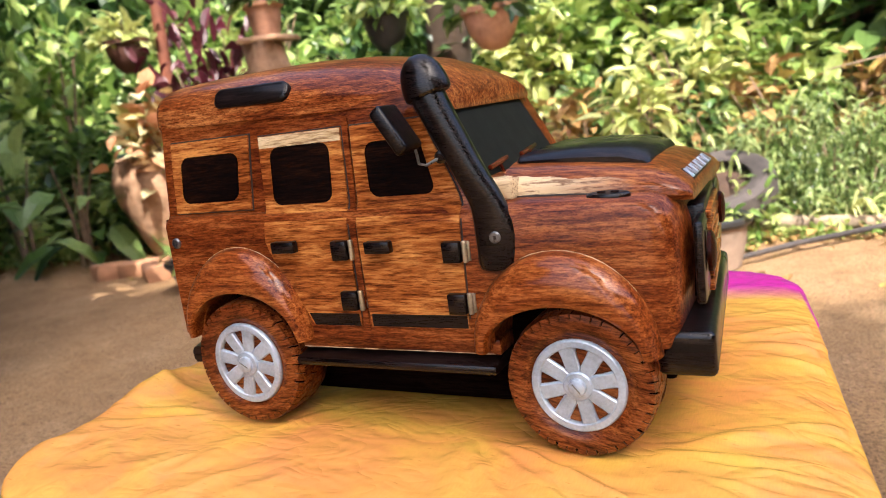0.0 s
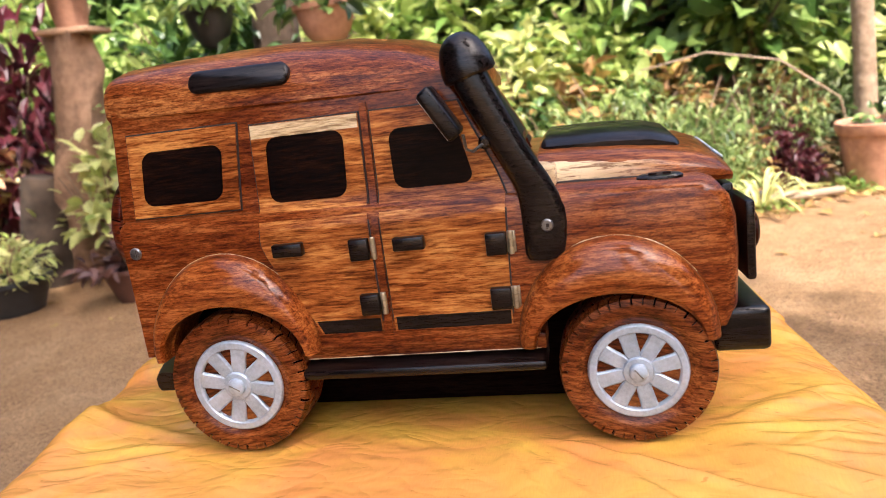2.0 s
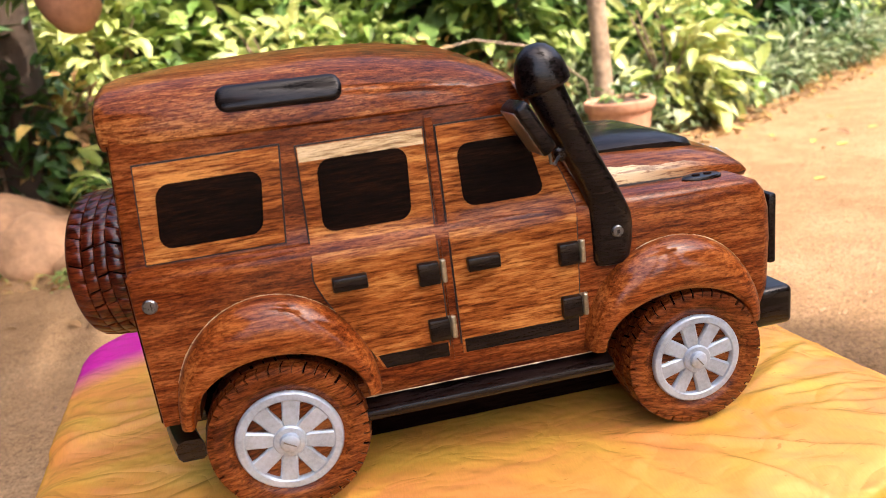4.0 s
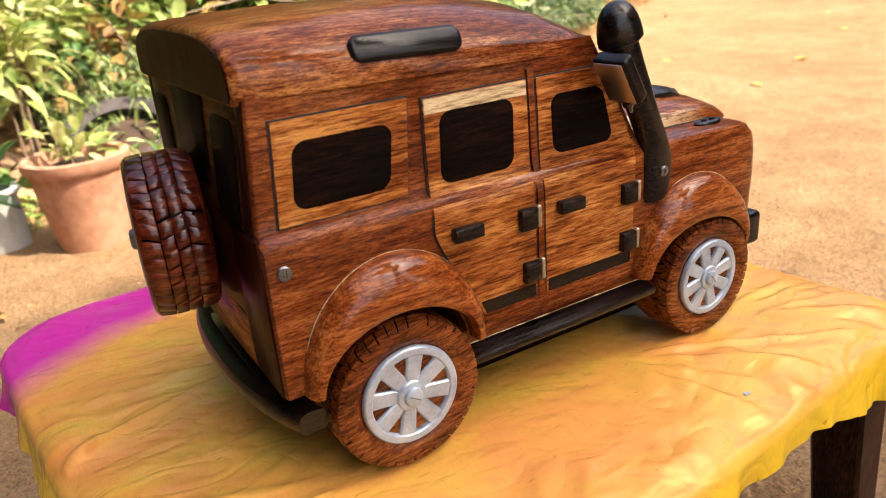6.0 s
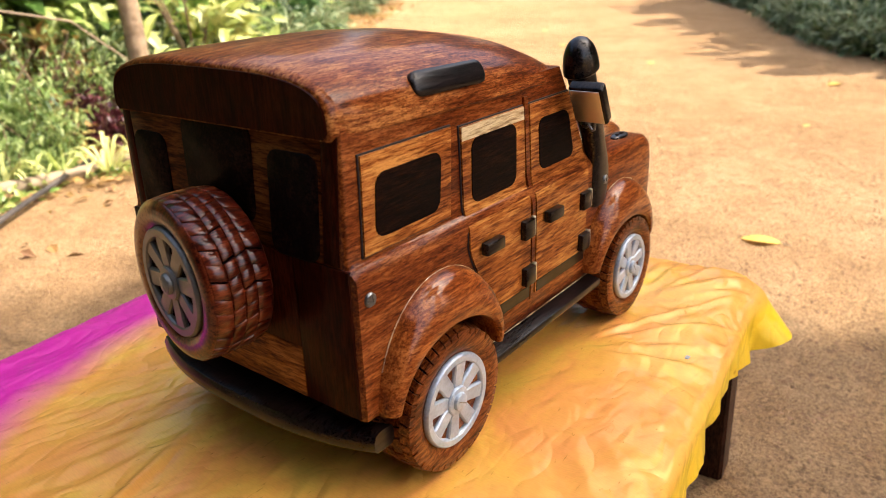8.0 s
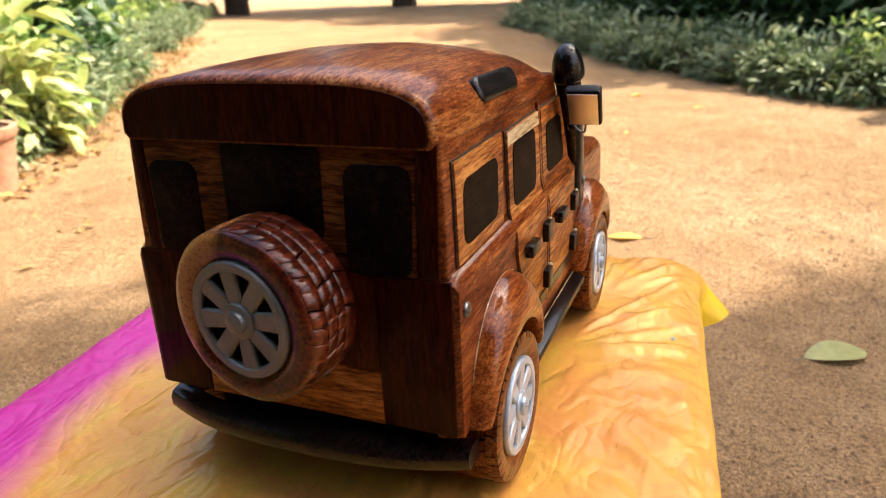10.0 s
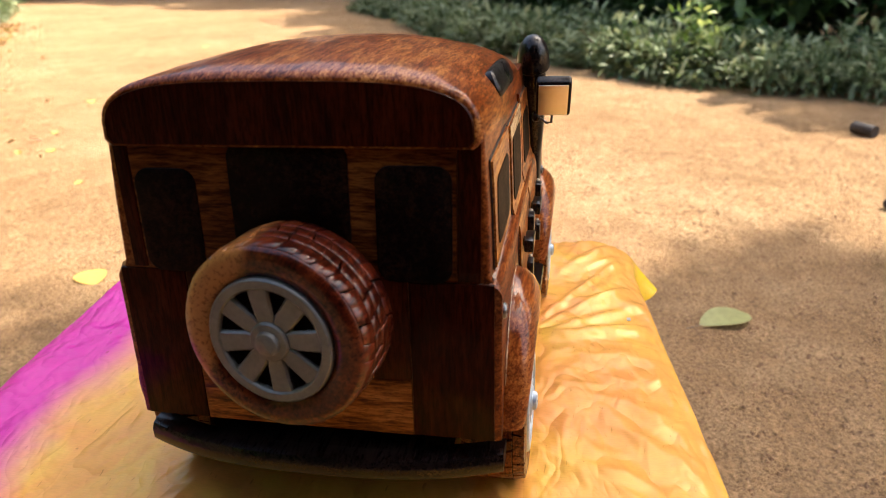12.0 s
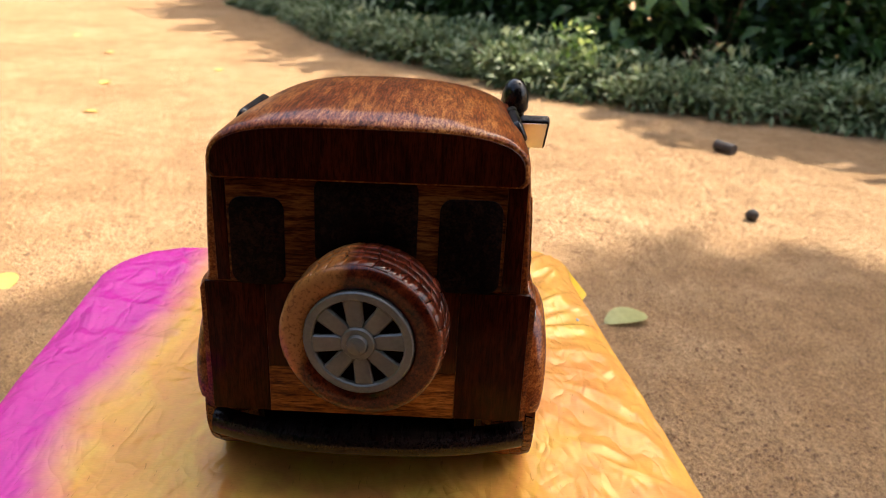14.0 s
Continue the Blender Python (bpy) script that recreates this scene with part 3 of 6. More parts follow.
def patch(side, left, right, z0, z1, off, thick=0.004, rows=18, round_at=0.0):
    """A thin inlay that follows the flank: its two ends are given as functions of height."""
    zs = [z0 + (z1 - z0) * k / rows for k in range(rows + 1)]
    if round_at:
        zs = sorted(set([z0 + round_at * (1 - math.cos(a)) for a in (0, 0.4, 0.8, 1.2, 1.57)] + [z1 - round_at * (1 - math.cos(a)) for a in (0, 0.4, 0.8, 1.2, 1.57)] + [z for z in zs if z0 + round_at < z < z1 - round_at]))
    bm = bmesh.new()
    outer, inner = [], []
    for z in zs:
        l, r = left(z), right(z)
        if round_at:
            d = min(z - z0, z1 - z, round_at)
            cut = round_at - math.sqrt(max(0.0, round_at**2 - (round_at - d) ** 2))
            l, r = l + cut, r - cut
        y = side_y(z)
        cols = [l + (r - l) * k / 3 for k in range(4)]
        outer.append([bm.verts.new((x, side * (y + off), z)) for x in cols])
        inner.append([bm.verts.new((x, side * (y + off - thick), z)) for x in cols])
    for a, b, ia, ib in zip(outer, outer[1:], inner, inner[1:]):
        for k in range(3):
            bm.faces.new((a[k], a[k + 1], b[k + 1], b[k]))
        bm.faces.new((a[0], b[0], ib[0], ia[0]))
        bm.faces.new((a[3], b[3], ib[3], ia[3]))
    for o, i in ((outer[0], inner[0]), (outer[-1], inner[-1])):
        for k in range(3):
            bm.faces.new((o[k], o[k + 1], i[k + 1], i[k]))
    return bm


def line(*pts):
    """A function of height through (z, x) pairs."""
    def at(z):
        for (a, xa), (b, xb) in zip(pts, pts[1:]):
            if z <= b:
                return xa + (xb - xa) * max(0.0, (z - a) / (b - a))
        return pts[-1][1]
    return at


def moved(f, d):
    return lambda z: f(z) + d


# lower body: flank outline with wheel arches, drawn once and carried across the car
def arch(cx, a, b, z0, n=14):
    return [(cx - a * math.cos(math.pi * k / n), z0 + b * math.sin(math.pi * k / n)) for k in range(n + 1)]


RX, FX, AXLE = -0.160, 0.160, 0.0595
def build_lower_body():
    low = 0.084
    out = [(-0.2470, low)] + arch(RX, 0.060, 0.048, low) + arch(0.152, 0.062, 0.044, low) + [(0.228, low)]
    front = [(0.234, 0.10), (0.236, 0.14), (0.235, 0.165), (0.231, 0.180), (0.224, 0.189), (0.214, 0.193)]
    top = [(0.10, 0.196), (0.06, 0.199), (-0.242, 0.202), (-0.2470, 0.198)]
    outline = out + front + top
    rings = []
    for s in (-1, 1):
        for inset, y in ((0.007, 0.131), (0.0025, 0.1285), (0.0, 0.124)) if s < 0 else ((0.0, 0.124), (0.0025, 0.1285), (0.007, 0.131)):
            ring = []
            for x, z in outline:
                zz = z - inset if z > 0.185 else z
                xx = x - inset * 1.3 if x > 0.2 else x + (inset * 0.25 if x < -0.24 else 0)
                ring.append((xx, s * y, zz))
            rings.append(ring)
    bm = loft(rings)
    part("body", bm, W_BODY, CAR, "speckled red-brown lacquered wooden lower body")
    # reaches down almost to the cloth, its black replaces the car's soft shadow
    part("underbody", box(-0.150, 0.145, -0.084, 0.084, 0.0115, 0.070, 0.008, 3), W_UNDER, CAR, "low black block that stands in for shade under the car")
    part("chassis", box(-0.225, 0.222, -0.092, 0.092, 0.044, 0.175, 0.004), W_UNDER, CAR, "underbody block blackened for the shade beneath the body")


build_lower_body()


def rounded_plan(x0, x1, half, z, r, n=5):
    ring = []
    for cx, cy, a0 in ((x1 - 0.004, half - 0.004, 0), (x0 + r, half - r, 90), (x0 + r, -half + r, 180), (x1 - 0.004, -half + 0.004, 270)):
        rr = r if cx < 0 else 0.004
        for k in range(n + 1):
            a = radians(a0 + 90 * k / n)
            ring.append((cx + rr * math.cos(a), cy + rr * math.sin(a), z))
    return ring


def front_x(z):
    return 0.080 - (z - 0.21) * 0.52


def lean(bm):
    """The rear of the cabin and roof leans forward, more on one flank than on the other."""
    for v in bm.verts:
        if v.co.x < -0.2:
            up = min(1.0, max(0.0, (v.co.z - 0.2) / 0.085))
            v.co.x += up * (0.0040 - 0.033 * v.co.y) * min(1.0, (-0.2 - v.co.x) / 0.03)
    return bm


def build_cabin():
    rings = [rounded_plan(-0.2464, front_x(z), side_y(z) - 0.0005, z, 0.003) for z in (0.190, 0.203, 0.22, 0.245, 0.265, 0.290)]
    part("cabin", lean(loft(rings)), W_BODY, CAR, "red-brown wooden cabin sides")
    # windscreen: sloping dark pane in a wooden frame, with two small wipers
    rings = []
    for z, half in ((0.212, 0.0945), (0.2135, 0.096), (0.270, 0.088), (0.2725, 0.085)):
        x = front_x(z)
        rings.append([(x - 0.006, -half, z), (x + 0.0015, -half, z), (x + 0.0025, 0, z), (x + 0.0015, half, z), (x - 0.006, half, z)])
    screen = part("windscreen", loft(rings), GLASS, CAR, "dark tinted windscreen panel")
    for y0, z0 in ((-0.055, 0.2200), (0.020, 0.2225)):
        w = part("wiper", tube([(0.0800, y0 - 0.020, z0 - 0.002), (0.0800, y0, z0), (0.0795, y0 + 0.020, z0 + 0.002)], [0.0022, 0.0026, 0.0020], 8), W_SPARE, screen, "short dark wooden wiper")
        part("post", tube([(0.0800, y0, z0), (0.085, y0 + 0.003, z0 - 0.014)], 0.0016, 6), W_SPARE, w)
    cowl = box(0.070, 0.112, -0.112, 0.112, 0.195, 0.2115, 0.003)
    part("cowl", cowl, W_HOOD, CAR)


build_cabin()


def arc_section(x, half, zb, h, n_exp, n=28, skirt=0.004):
    ring = []
    for k in range(n + 1):
        a = math.pi * k / n
        c, s = math.cos(a), math.sin(a)
        ring.append((x, half * math.copysign(abs(c) ** (2 / n_exp), c), zb + h * abs(s) ** (2 / n_exp)))
    ring.append((x, -half + 0.004, zb - skirt))
    ring.append((x, half - 0.004, zb - skirt))
    return ring


def stadium(x0, x1, half, deep, r=None):
    """A flat inlay with rounded ends, lying across y."""
    r = r or half * 0.85
    def ring(y, d):
        out = []
        for cx, cz, a0 in ((x1 - r, half - r, 0), (x0 + r, half - r, 90), (x0 + r, -half + r, 180), (x1 - r, -half + r, 270)):
            for k in range(7):
                a = radians(a0 + 15 * k)
                out.append((cx + (r - d) * math.cos(a), y, cz + (r - d) * math.sin(a)))
        return out
    q = deep / 2
    return loft([ring(-q, 0.003), ring(-q + 0.0008, 0.0012), ring(-q + 0.002, 0), ring(q - 0.002, 0), ring(q - 0.0008, 0.0012), ring(q, 0.003)])


def build_roof():
    prof = ((-0.2515, 0.1160, 0.286, 0.0360), (-0.2500, 0.1178, 0.2855, 0.0385), (-0.244, 0.1192, 0.285, 0.0410), (-0.20, 0.1212, 0.284, 0.0447), (-0.15, 0.122, 0.283, 0.0470),
            (-0.10, 0.122, 0.282, 0.0480), (-0.05, 0.122, 0.281, 0.0455), (0.0, 0.1210, 0.280, 0.0385), (0.02, 0.1195, 0.279, 0.0315), (0.035, 0.117, 0.2775, 0.0255), (0.046, 0.113, 0.276, 0.0205), (0.0525, 0.108, 0.2745, 0.0160), (0.055, 0.105, 0.273, 0.012))
    rings = [arc_section(x, w, zb, h, 2.35 + 1.15 * min(1.0, max(0.0, (-0.06 - x) / 0.19)) ** 1.5) for x, w, zb, h in prof]
    roof = part("roof", lean(loft(rings)), W_ROOF, CAR, "domed lacquered wooden roof with flat rear end")
    for s in (-1, 1):
        bm = stadium(-0.165, -0.081, 0.0092, 0.009)
        spread(bm, pose(0, s * 0.1170, 0.3010, s * 26, 0, 0) @ pose(0, 0, 0, 0, 1.2, 0))
        part("roof_window", bm, W_PAD, roof, "long rounded black roof light")


build_roof()
END = arc_section(-0.2514, 0.1150, 0.287, 0.0340, 3.5)
part("roof_end", lean(loft([END, [(-0.2526, y * 0.99, 0.30 + (z - 0.30) * 0.985) for x, y, z in END]])), W_REAR, CAR, "flat end of the roof, dark wood deepened for shade")


def build_hood():
    prof = ((0.098, 0.101, 0.1945, 0.0275), (0.13, 0.100, 0.194, 0.0270), (0.16, 0.099, 0.193, 0.0260), (0.19, 0.097, 0.1915, 0.0235), (0.215, 0.094, 0.190, 0.0205), (0.230, 0.091, 0.1885, 0.0155), (0.238, 0.088, 0.1875, 0.0095), (0.241, 0.085, 0.187, 0.0045))
    rings = [arc_section(x, w, zb, h, 3.0) for x, w, zb, h in prof]
    hood = part("hood", loft(rings), W_HOOD, CAR, "wooden bonnet with a pale sapwood edge")
    top = []
    for x, w, z0, z1 in ((0.100, 0.066, 0.214, 0.2225), (0.104, 0.069, 0.214, 0.2248), (0.15, 0.070, 0.213, 0.2244), (0.185, 0.067, 0.211, 0.2220), (0.203, 0.062, 0.2075, 0.2168), (0.207, 0.060, 0.206, 0.2125)):
        top.append([(x, -w, z0), (x, w, z0), (x, w, z1 - 0.0045), (x, w - 0.006, z1), (x, 0, z1 + 0.0004), (x, -w + 0.006, z1), (x, -w, z1 - 0.0045)])
    part("bonnet_pad", loft(top), W_PAD, hood, "raised black bonnet pad")
    # chrome lettering along the bonnet's edge, drawn as plain leaning bars on a dark strip
    strip = part("badge", spread(box(-0.0065, 0.0065, -0.051, 0.051, -0.002, 0.0006, 0.0008), pose(0.2340, -0.007, 0.1990, 0, 38, 0)), W_BLACK, hood, "dark strip with small chrome bars")
    for k in range(10):
        y = -0.055 + k * 0.0107
        bar = box(-0.0050, 0.0050, -0.0017, 0.0017, 0.0004, 0.0020, 0.0006)
        part("badge_bar", spread(bar, pose(0.2342, y, 0.1990, 0, 38, 20 if k % 2 else -20)), SILVER, strip)
    # dark bead draws the shadow in the gap under the bonnet's side
    for s in (-1, 1):
        part("seam", tube([(x, s * (w + 0.0004), zb + 0.0012) for x, w, zb, h in prof[:-3]], 0.0015, 6), SEAM, hood)
    for s in (-1, 1):
        bm = revolve([(0.0165, 0), (0.0165, 0.0022), (0.0145, 0.0034), (0.001, 0.0036)], 24)
        spread(bm, pose(0.186, s * 0.1110, 0.1935, s * -6, 0, 0) @ Matrix.Diagonal((1, 0.42, 1, 1)))
        inset = part("fender_vent", bm, W_BLACK, CAR, "small oval black inlay")
        for dx in (-0.005, 0.005):
            part("slot", spread(box(dx - 0.003, dx + 0.003, -0.0015, 0.0015, 0.003, 0.0046, 0.0006), pose(0.186, s * 0.1110, 0.1935, s * -6, 0, 0)), W_PANE, inset)


build_hood()


def flare(cx, a_out, b_out, a_in, b_in, z0, side):
    """A rounded mudguard swept round a wheel arch."""
    profile = ((1.0, 0.127), (1.0, 0.1325), (0.93, 0.139), (0.80, 0.1445), (0.6, 0.1485), (0.35, 0.1505), (0.12, 0.150), (0.0, 0.147), (-0.02, 0.142), (-0.02, 0.120), (0.3, 0.118))
    rings = []
    n = 30
    for k in range(n + 1):
        th = math.pi * k / n
        ring = []
        for s, y in profile:
            a, b = a_in + (a_out - a_in) * s, b_in + (b_out - b_in) * s
            yy = 0.128 + (y - 0.128) * (0.72 + 0.28 * math.sin(th) ** 0.6)
            ring.append((cx - a * math.cos(th), side * yy, z0 + b * math.sin(th)))
        rings.append(ring)
    return loft(rings)


for s in (-1, 1):
    part("mudguard", flare(-0.1605, 0.0735, 0.0865, 0.0625, 0.0465, 0.083, s), W_FLARE, CAR, "rounded wooden rear mudguard")
    part("mudguard", flare(0.1475, 0.0735, 0.080, 0.0605, 0.0405, 0.079, s), W_FLARE, CAR, "rounded wooden front mudguard")
    for cx, a, b, z0 in ((-0.1605, 0.0737, 0.0867, 0.083), (0.1475, 0.0737, 0.0802, 0.079)):
        pts = [(cx - a * math.cos(math.pi * k / 24), s * 0.1318, z0 + b * math.sin(math.pi * k / 24)) for k in range(3 if cx < 0 else 9, 20)]
        part("glue_line", tube(pts, [0.0001 + 0.0007 * abs(noise.noise((k * 0.9, cx * 9, s))) for k in range(len(pts))], 5), W_PALE, CAR, "thin pale glue line")
    pts = [(-0.10 + 0.19 * k / 30, s * 0.1312, 0.0752) for k in range(31)]
    part("glue_line", tube(pts, [0.0002 + 0.0012 * abs(noise.noise((k * 0.7, 3.0, s))) for k in range(31)], 5), W_PALE, CAR, "thin pale glue line")
    bm = box(-0.106, 0.094, *sorted((s * 0.105, s * 0.1425)), 0.0605, 0.075, 0.003)
    for v in bm.verts:
        if abs(v.co.y) > 0.135 and v.co.z > 0.065:
            v.co.z -= 0.006
    part("sill", box(-0.105, 0.094, *sorted((s * 0.100, s * 0.1288)), 0.0735, 0.086, 0.001), W_BODY, CAR)
    part("running_board", bm, W_BLACK, CAR, "black wooden running board")

# doors with inlaid dark windows, hinges, handles and dark lower strips
def hinge(x, z, s, parent):
    bm = box(x - 0.0165, x - 0.001, *sorted((s * 0.130, s * 0.1385)), z - 0.0085, z + 0.0085, 0.0012)
    h = part("hinge", bm, W_BLACK, parent, "black wooden hinge block with nickel hinge")
    k = revolve([(0.0016, -0.0088), (0.0023, -0.0080), (0.0023, -0.0030), (0.0019, -0.0028), (0.0019, -0.0022), (0.0024, -0.0020), (0.0024, 0.0026), (0.0020, 0.0028), (0.0020, 0.0034), (0.0023, 0.0036), (0.0023, 0.0080), (0.0016, 0.0088)], 10)
    part("pin", spread(k, pose(x + 0.0022, s * 0.1345, z)), BRASS, h)
    part("plate", box(x - 0.0150, x + 0.0055, *sorted((s * 0.1302, s * 0.1325)), z - 0.0080, z + 0.0080, 0.0006), BRASS, h)


def handle(x0, x1, z, s, parent):
    bm = box(x0, x1, *sorted((s * 0.1345, s * 0.1420)), z - 0.0052, z + 0.0052, 0.0014)
    h = part("handle", bm, W_BLACK, parent, "black wooden door handle")
    part("stud", box((x0 + x1) / 2 - 0.003, (x0 + x1) / 2 + 0.003, *sorted((s * 0.130, s * 0.136)), z - 0.003, z + 0.003), W_BLACK, h)


def door(side, label, left, right, z0, z1, win, strip, hinge_at, handle_at, sap=False):
    part("seam", patch(side, moved(left, -0.0012), moved(right, 0.0012), z0 - 0.0012, z1 + 0.0012, 0.0006, rows=22), SEAM, CAR)
    d = part("door", patch(side, left, right, z0, z1, 0.0020, 0.005, rows=22), W_DOOR, CAR, label)
    wl, wr, wz0, wz1 = win
    part("window", patch(side, wl, wr, wz0, wz1, 0.0026, round_at=0.009), W_PANE, d, "dark wooden window inlay")
    if strip:
        part("lower_strip", patch(side, moved(left, 0.002), moved(right, -0.001), z0 + 0.0005, z0 + 0.0115, 0.0026, rows=4), W_BLACK, d, "black inlaid strip")
    if sap:
        part("sapwood_strip", patch(side, moved(left, 0.0006), moved(right, -0.0006), z1 - 0.0105, z1 - 0.0003, 0.0026, rows=6), W_PALE, d, "pale sapwood strip")
    for x, z in hinge_at:
        hinge(x, z, side, d)
    if handle_at:
        handle(*handle_at, side, d)
    return d


for s in (-1, 1):
    rl = line((0.096, -0.0835), (0.112, -0.0905), (0.140, -0.1075), (0.160, -0.1175), (0.172, -0.1225), (0.198, -0.1205), (0.267, -0.1185))
    rr = line((0.096, -0.0325), (0.195, -0.0325), (0.203, -0.0315), (0.267, -0.0305))
    door(s, "golden-brown rear door with visible grain", rl, rr, 0.096, 0.2670,
         (line((0.206, -0.1100), (0.257, -0.1065)), line((0.206, -0.0465), (0.257, -0.0435)), 0.2055, 0.2565), True,
         ((-0.0325, 0.1645), (-0.0300, 0.1200)), (-0.1105, -0.0855, 0.1695), sap=True)
    fl = line((0.096, -0.0225), (0.195, -0.0225), (0.203, -0.0215), (0.267, -0.0210))
    fr = line((0.096, 0.0705), (0.185, 0.0735), (0.197, 0.0750), (0.215, 0.0690), (0.250, 0.0535), (0.267, 0.0460))
    door(s, "golden-brown front door with visible grain", fl, fr, 0.096, 0.2670,
         (line((0.207, -0.0080), (0.252, -0.0085)), line((0.207, 0.0535), (0.252, 0.0430)), 0.2070, 0.2525), True,
         ((0.0735, 0.1605), (0.0730, 0.1180)), (-0.0130, 0.0115, 0.1670))
    ql, qr = line((0.203, -0.2310), (0.270, -0.2255)), line((0.203, -0.1375), (0.270, -0.1300))
    door(s, "golden-brown side panel with a dark window", ql, qr, 0.2035, 0.2700,
         (line((0.213, -0.2195), (0.255, -0.2145)), line((0.213, -0.1500), (0.255, -0.1440)), 0.2125, 0.2560), False, (), None)
    part("pillar", patch(s, line((0.09, -0.0300), (0.27, -0.0285)), line((0.09, -0.0248), (0.27, -0.0230)), 0.092, 0.274, 0.0018, rows=14), W_BODY, CAR)
    sc = revolve([(0.0052, 0), (0.0052, 0.0012), (0.0044, 0.0022), (0.001, 0.0022)], 16)
    sc = part("screw", spread(sc, pose(-0.2345, s * 0.1308, 0.1755, s * -90, 0, 0)), STEEL, CAR, "steel cross-head screw")
    part("recess", spread(box(-0.0006, 0.0006, -0.0026, 0.0026, 0.0019, 0.0026), pose(-0.2345, s * 0.1308, 0.1755, s * -90, 0, 35)), SEAM, sc)

def tail_pane(y0, y1, z0, z1, r=0.010, x=-0.2484):
    def ring(at, d):
        out = []
        for cy, cz, a0 in ((y1 - r, z1 - r, 0), (y0 + r, z1 - r, 90), (y0 + r, z0 + r, 180), (y1 - r, z0 + r, 270)):
            for k in range(6):
                a = radians(a0 + 18 * k)
                out.append((at, cy + (r - d) * math.cos(a), cz + (r - d) * math.sin(a)))
        return out
    return loft([ring(x + 0.004, 0), ring(x, 0), ring(x - 0.0006, 0.0008)])


# tail: side posts, tailgate, three dark windows; wood colours include the tail's shade
def lean_box(*size):
    bm = box(*size)
    bmesh.ops.subdivide_edges(bm, edges=[e for e in bm.edges if e.calc_length() > 0.015], cuts=9, use_grid_fill=True)
    return lean(bm)


def build_tail():
    gate = part("tailgate", lean_box(-0.2474, -0.2405, -0.1035, 0.1055, 0.200, 0.2845, 0.0006), W_GATE, CAR, "orange-brown wooden tailgate, darkened for shade")
    part("middle_gate", box(-0.2478, -0.2405, -0.072, 0.078, 0.1262, 0.1992, 0.0006), W_REAR, gate, "dark stained middle of the tailgate, deepened for shade")
    part("lower_gate", box(-0.2480, -0.2405, -0.072, 0.078, 0.084, 0.1260, 0.0006), W_STEP, gate, "lower strip of the tailgate, painted as lit golden-brown")
    for y0, y1, z0, z1 in ((0.061, 0.1035, 0.198, 0.267), (-0.038, 0.038, 0.215, 0.2845), (-0.101, -0.054, 0.198, 0.271)):
        part("rear_window", lean(tail_pane(y0, y1, z0, z1)), W_PANE, gate, "dark wooden window inlay")
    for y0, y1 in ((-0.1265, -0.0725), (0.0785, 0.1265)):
        part("corner_panel", box(-0.2482, -0.238, y0, y1, 0.0845, 0.1985, 0.0008), W_REAR, CAR, "dark red-brown corner panel, deepened for shade")
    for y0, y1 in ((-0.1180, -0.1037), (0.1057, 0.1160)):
        part("corner_post", lean_box(-0.2474, -0.236, y0, y1, 0.1995, 0.288, 0.0008), W_REAR, CAR, "dark red-brown corner post, deepened for shade")
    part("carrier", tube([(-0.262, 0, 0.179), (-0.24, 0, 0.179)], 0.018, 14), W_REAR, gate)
    pts, n = [], 24
    for k in range(n + 1):
        y = -0.132 + 0.264 * k / n
        pts.append((-0.264 + 0.022 * abs(y / 0.132) ** 2.6, y, 0.0605))
    rings = []
    for x, y, z in pts:
        rings.append([(x + 0.003, y, z - 0.007), (x + 0.0004, y, z - 0.0035), (x, y, z + 0.004), (x + 0.0025, y, z + 0.0082), (x + 0.008, y, z + 0.0098), (x + 0.019, y, z + 0.0092), (x + 0.021, y, z + 0.005), (x + 0.021, y, z - 0.004), (x + 0.018, y, z - 0.007)])
    part("rear_bumper", loft(rings), W_BLACK, CAR, "bowed black wooden rear bumper bar")
    part("bumper_mount", box(-0.250, -0.215, -0.075, 0.075, 0.054, 0.070, 0.002), W_BLACK, CAR)


build_tail()

# nose: lamp plates, grille bars and front bumper
def build_nose():
    skew = Matrix(((1, -0.07, 0, -0.07 * 0.127), (0, 1, 0, 0), (0, 0, 1, 0), (0, 0, 0, 1)))
    grille = part("grille", spread(box(0.2355, 0.2500, -0.060, 0.060, 0.102, 0.176, 0.002), skew), W_BLACK, CAR, "black grille with red-brown bars")
    for k in range(6):
        part("grille_bar", spread(box(0.2490, 0.2540, -0.056, 0.056, 0.106 + k * 0.0115, 0.112 + k * 0.0115, 0.0012), skew), W_DOOR, grille)
    for s in (-1, 1):
        plate = part("lamp_plate", spread(box(0.2445, 0.2515, *sorted((s * 0.064, s * 0.113)), 0.112, 0.172, 0.0025), skew), W_BLACK, CAR, "black wooden headlamp plate")
        lamp = revolve([(0.015, 0), (0.015, 0.003), (0.012, 0.005), (0.004, 0.006), (0.0005, 0.0062)], 20)
        part("headlamp", spread(spread(lamp, pose(0.2525, s * 0.0885, 0.146, 0, 90, 0)), skew), W_REAR, plate, "round dark wooden headlamp")
    bm = box(0.215, 0.2570, -0.127, 0.127, 0.062, 0.096, 0.005, 3)
    bumper = part("front_bumper", spread(bm, skew), W_BLACK, CAR, "thick black wooden front bumper")
    for y in (-0.07, 0.07):
        part("bracket", box(0.19, 0.225, y - 0.012, y + 0.012, 0.076, 0.096, 0.002), W_BLACK, bumper)


build_nose()

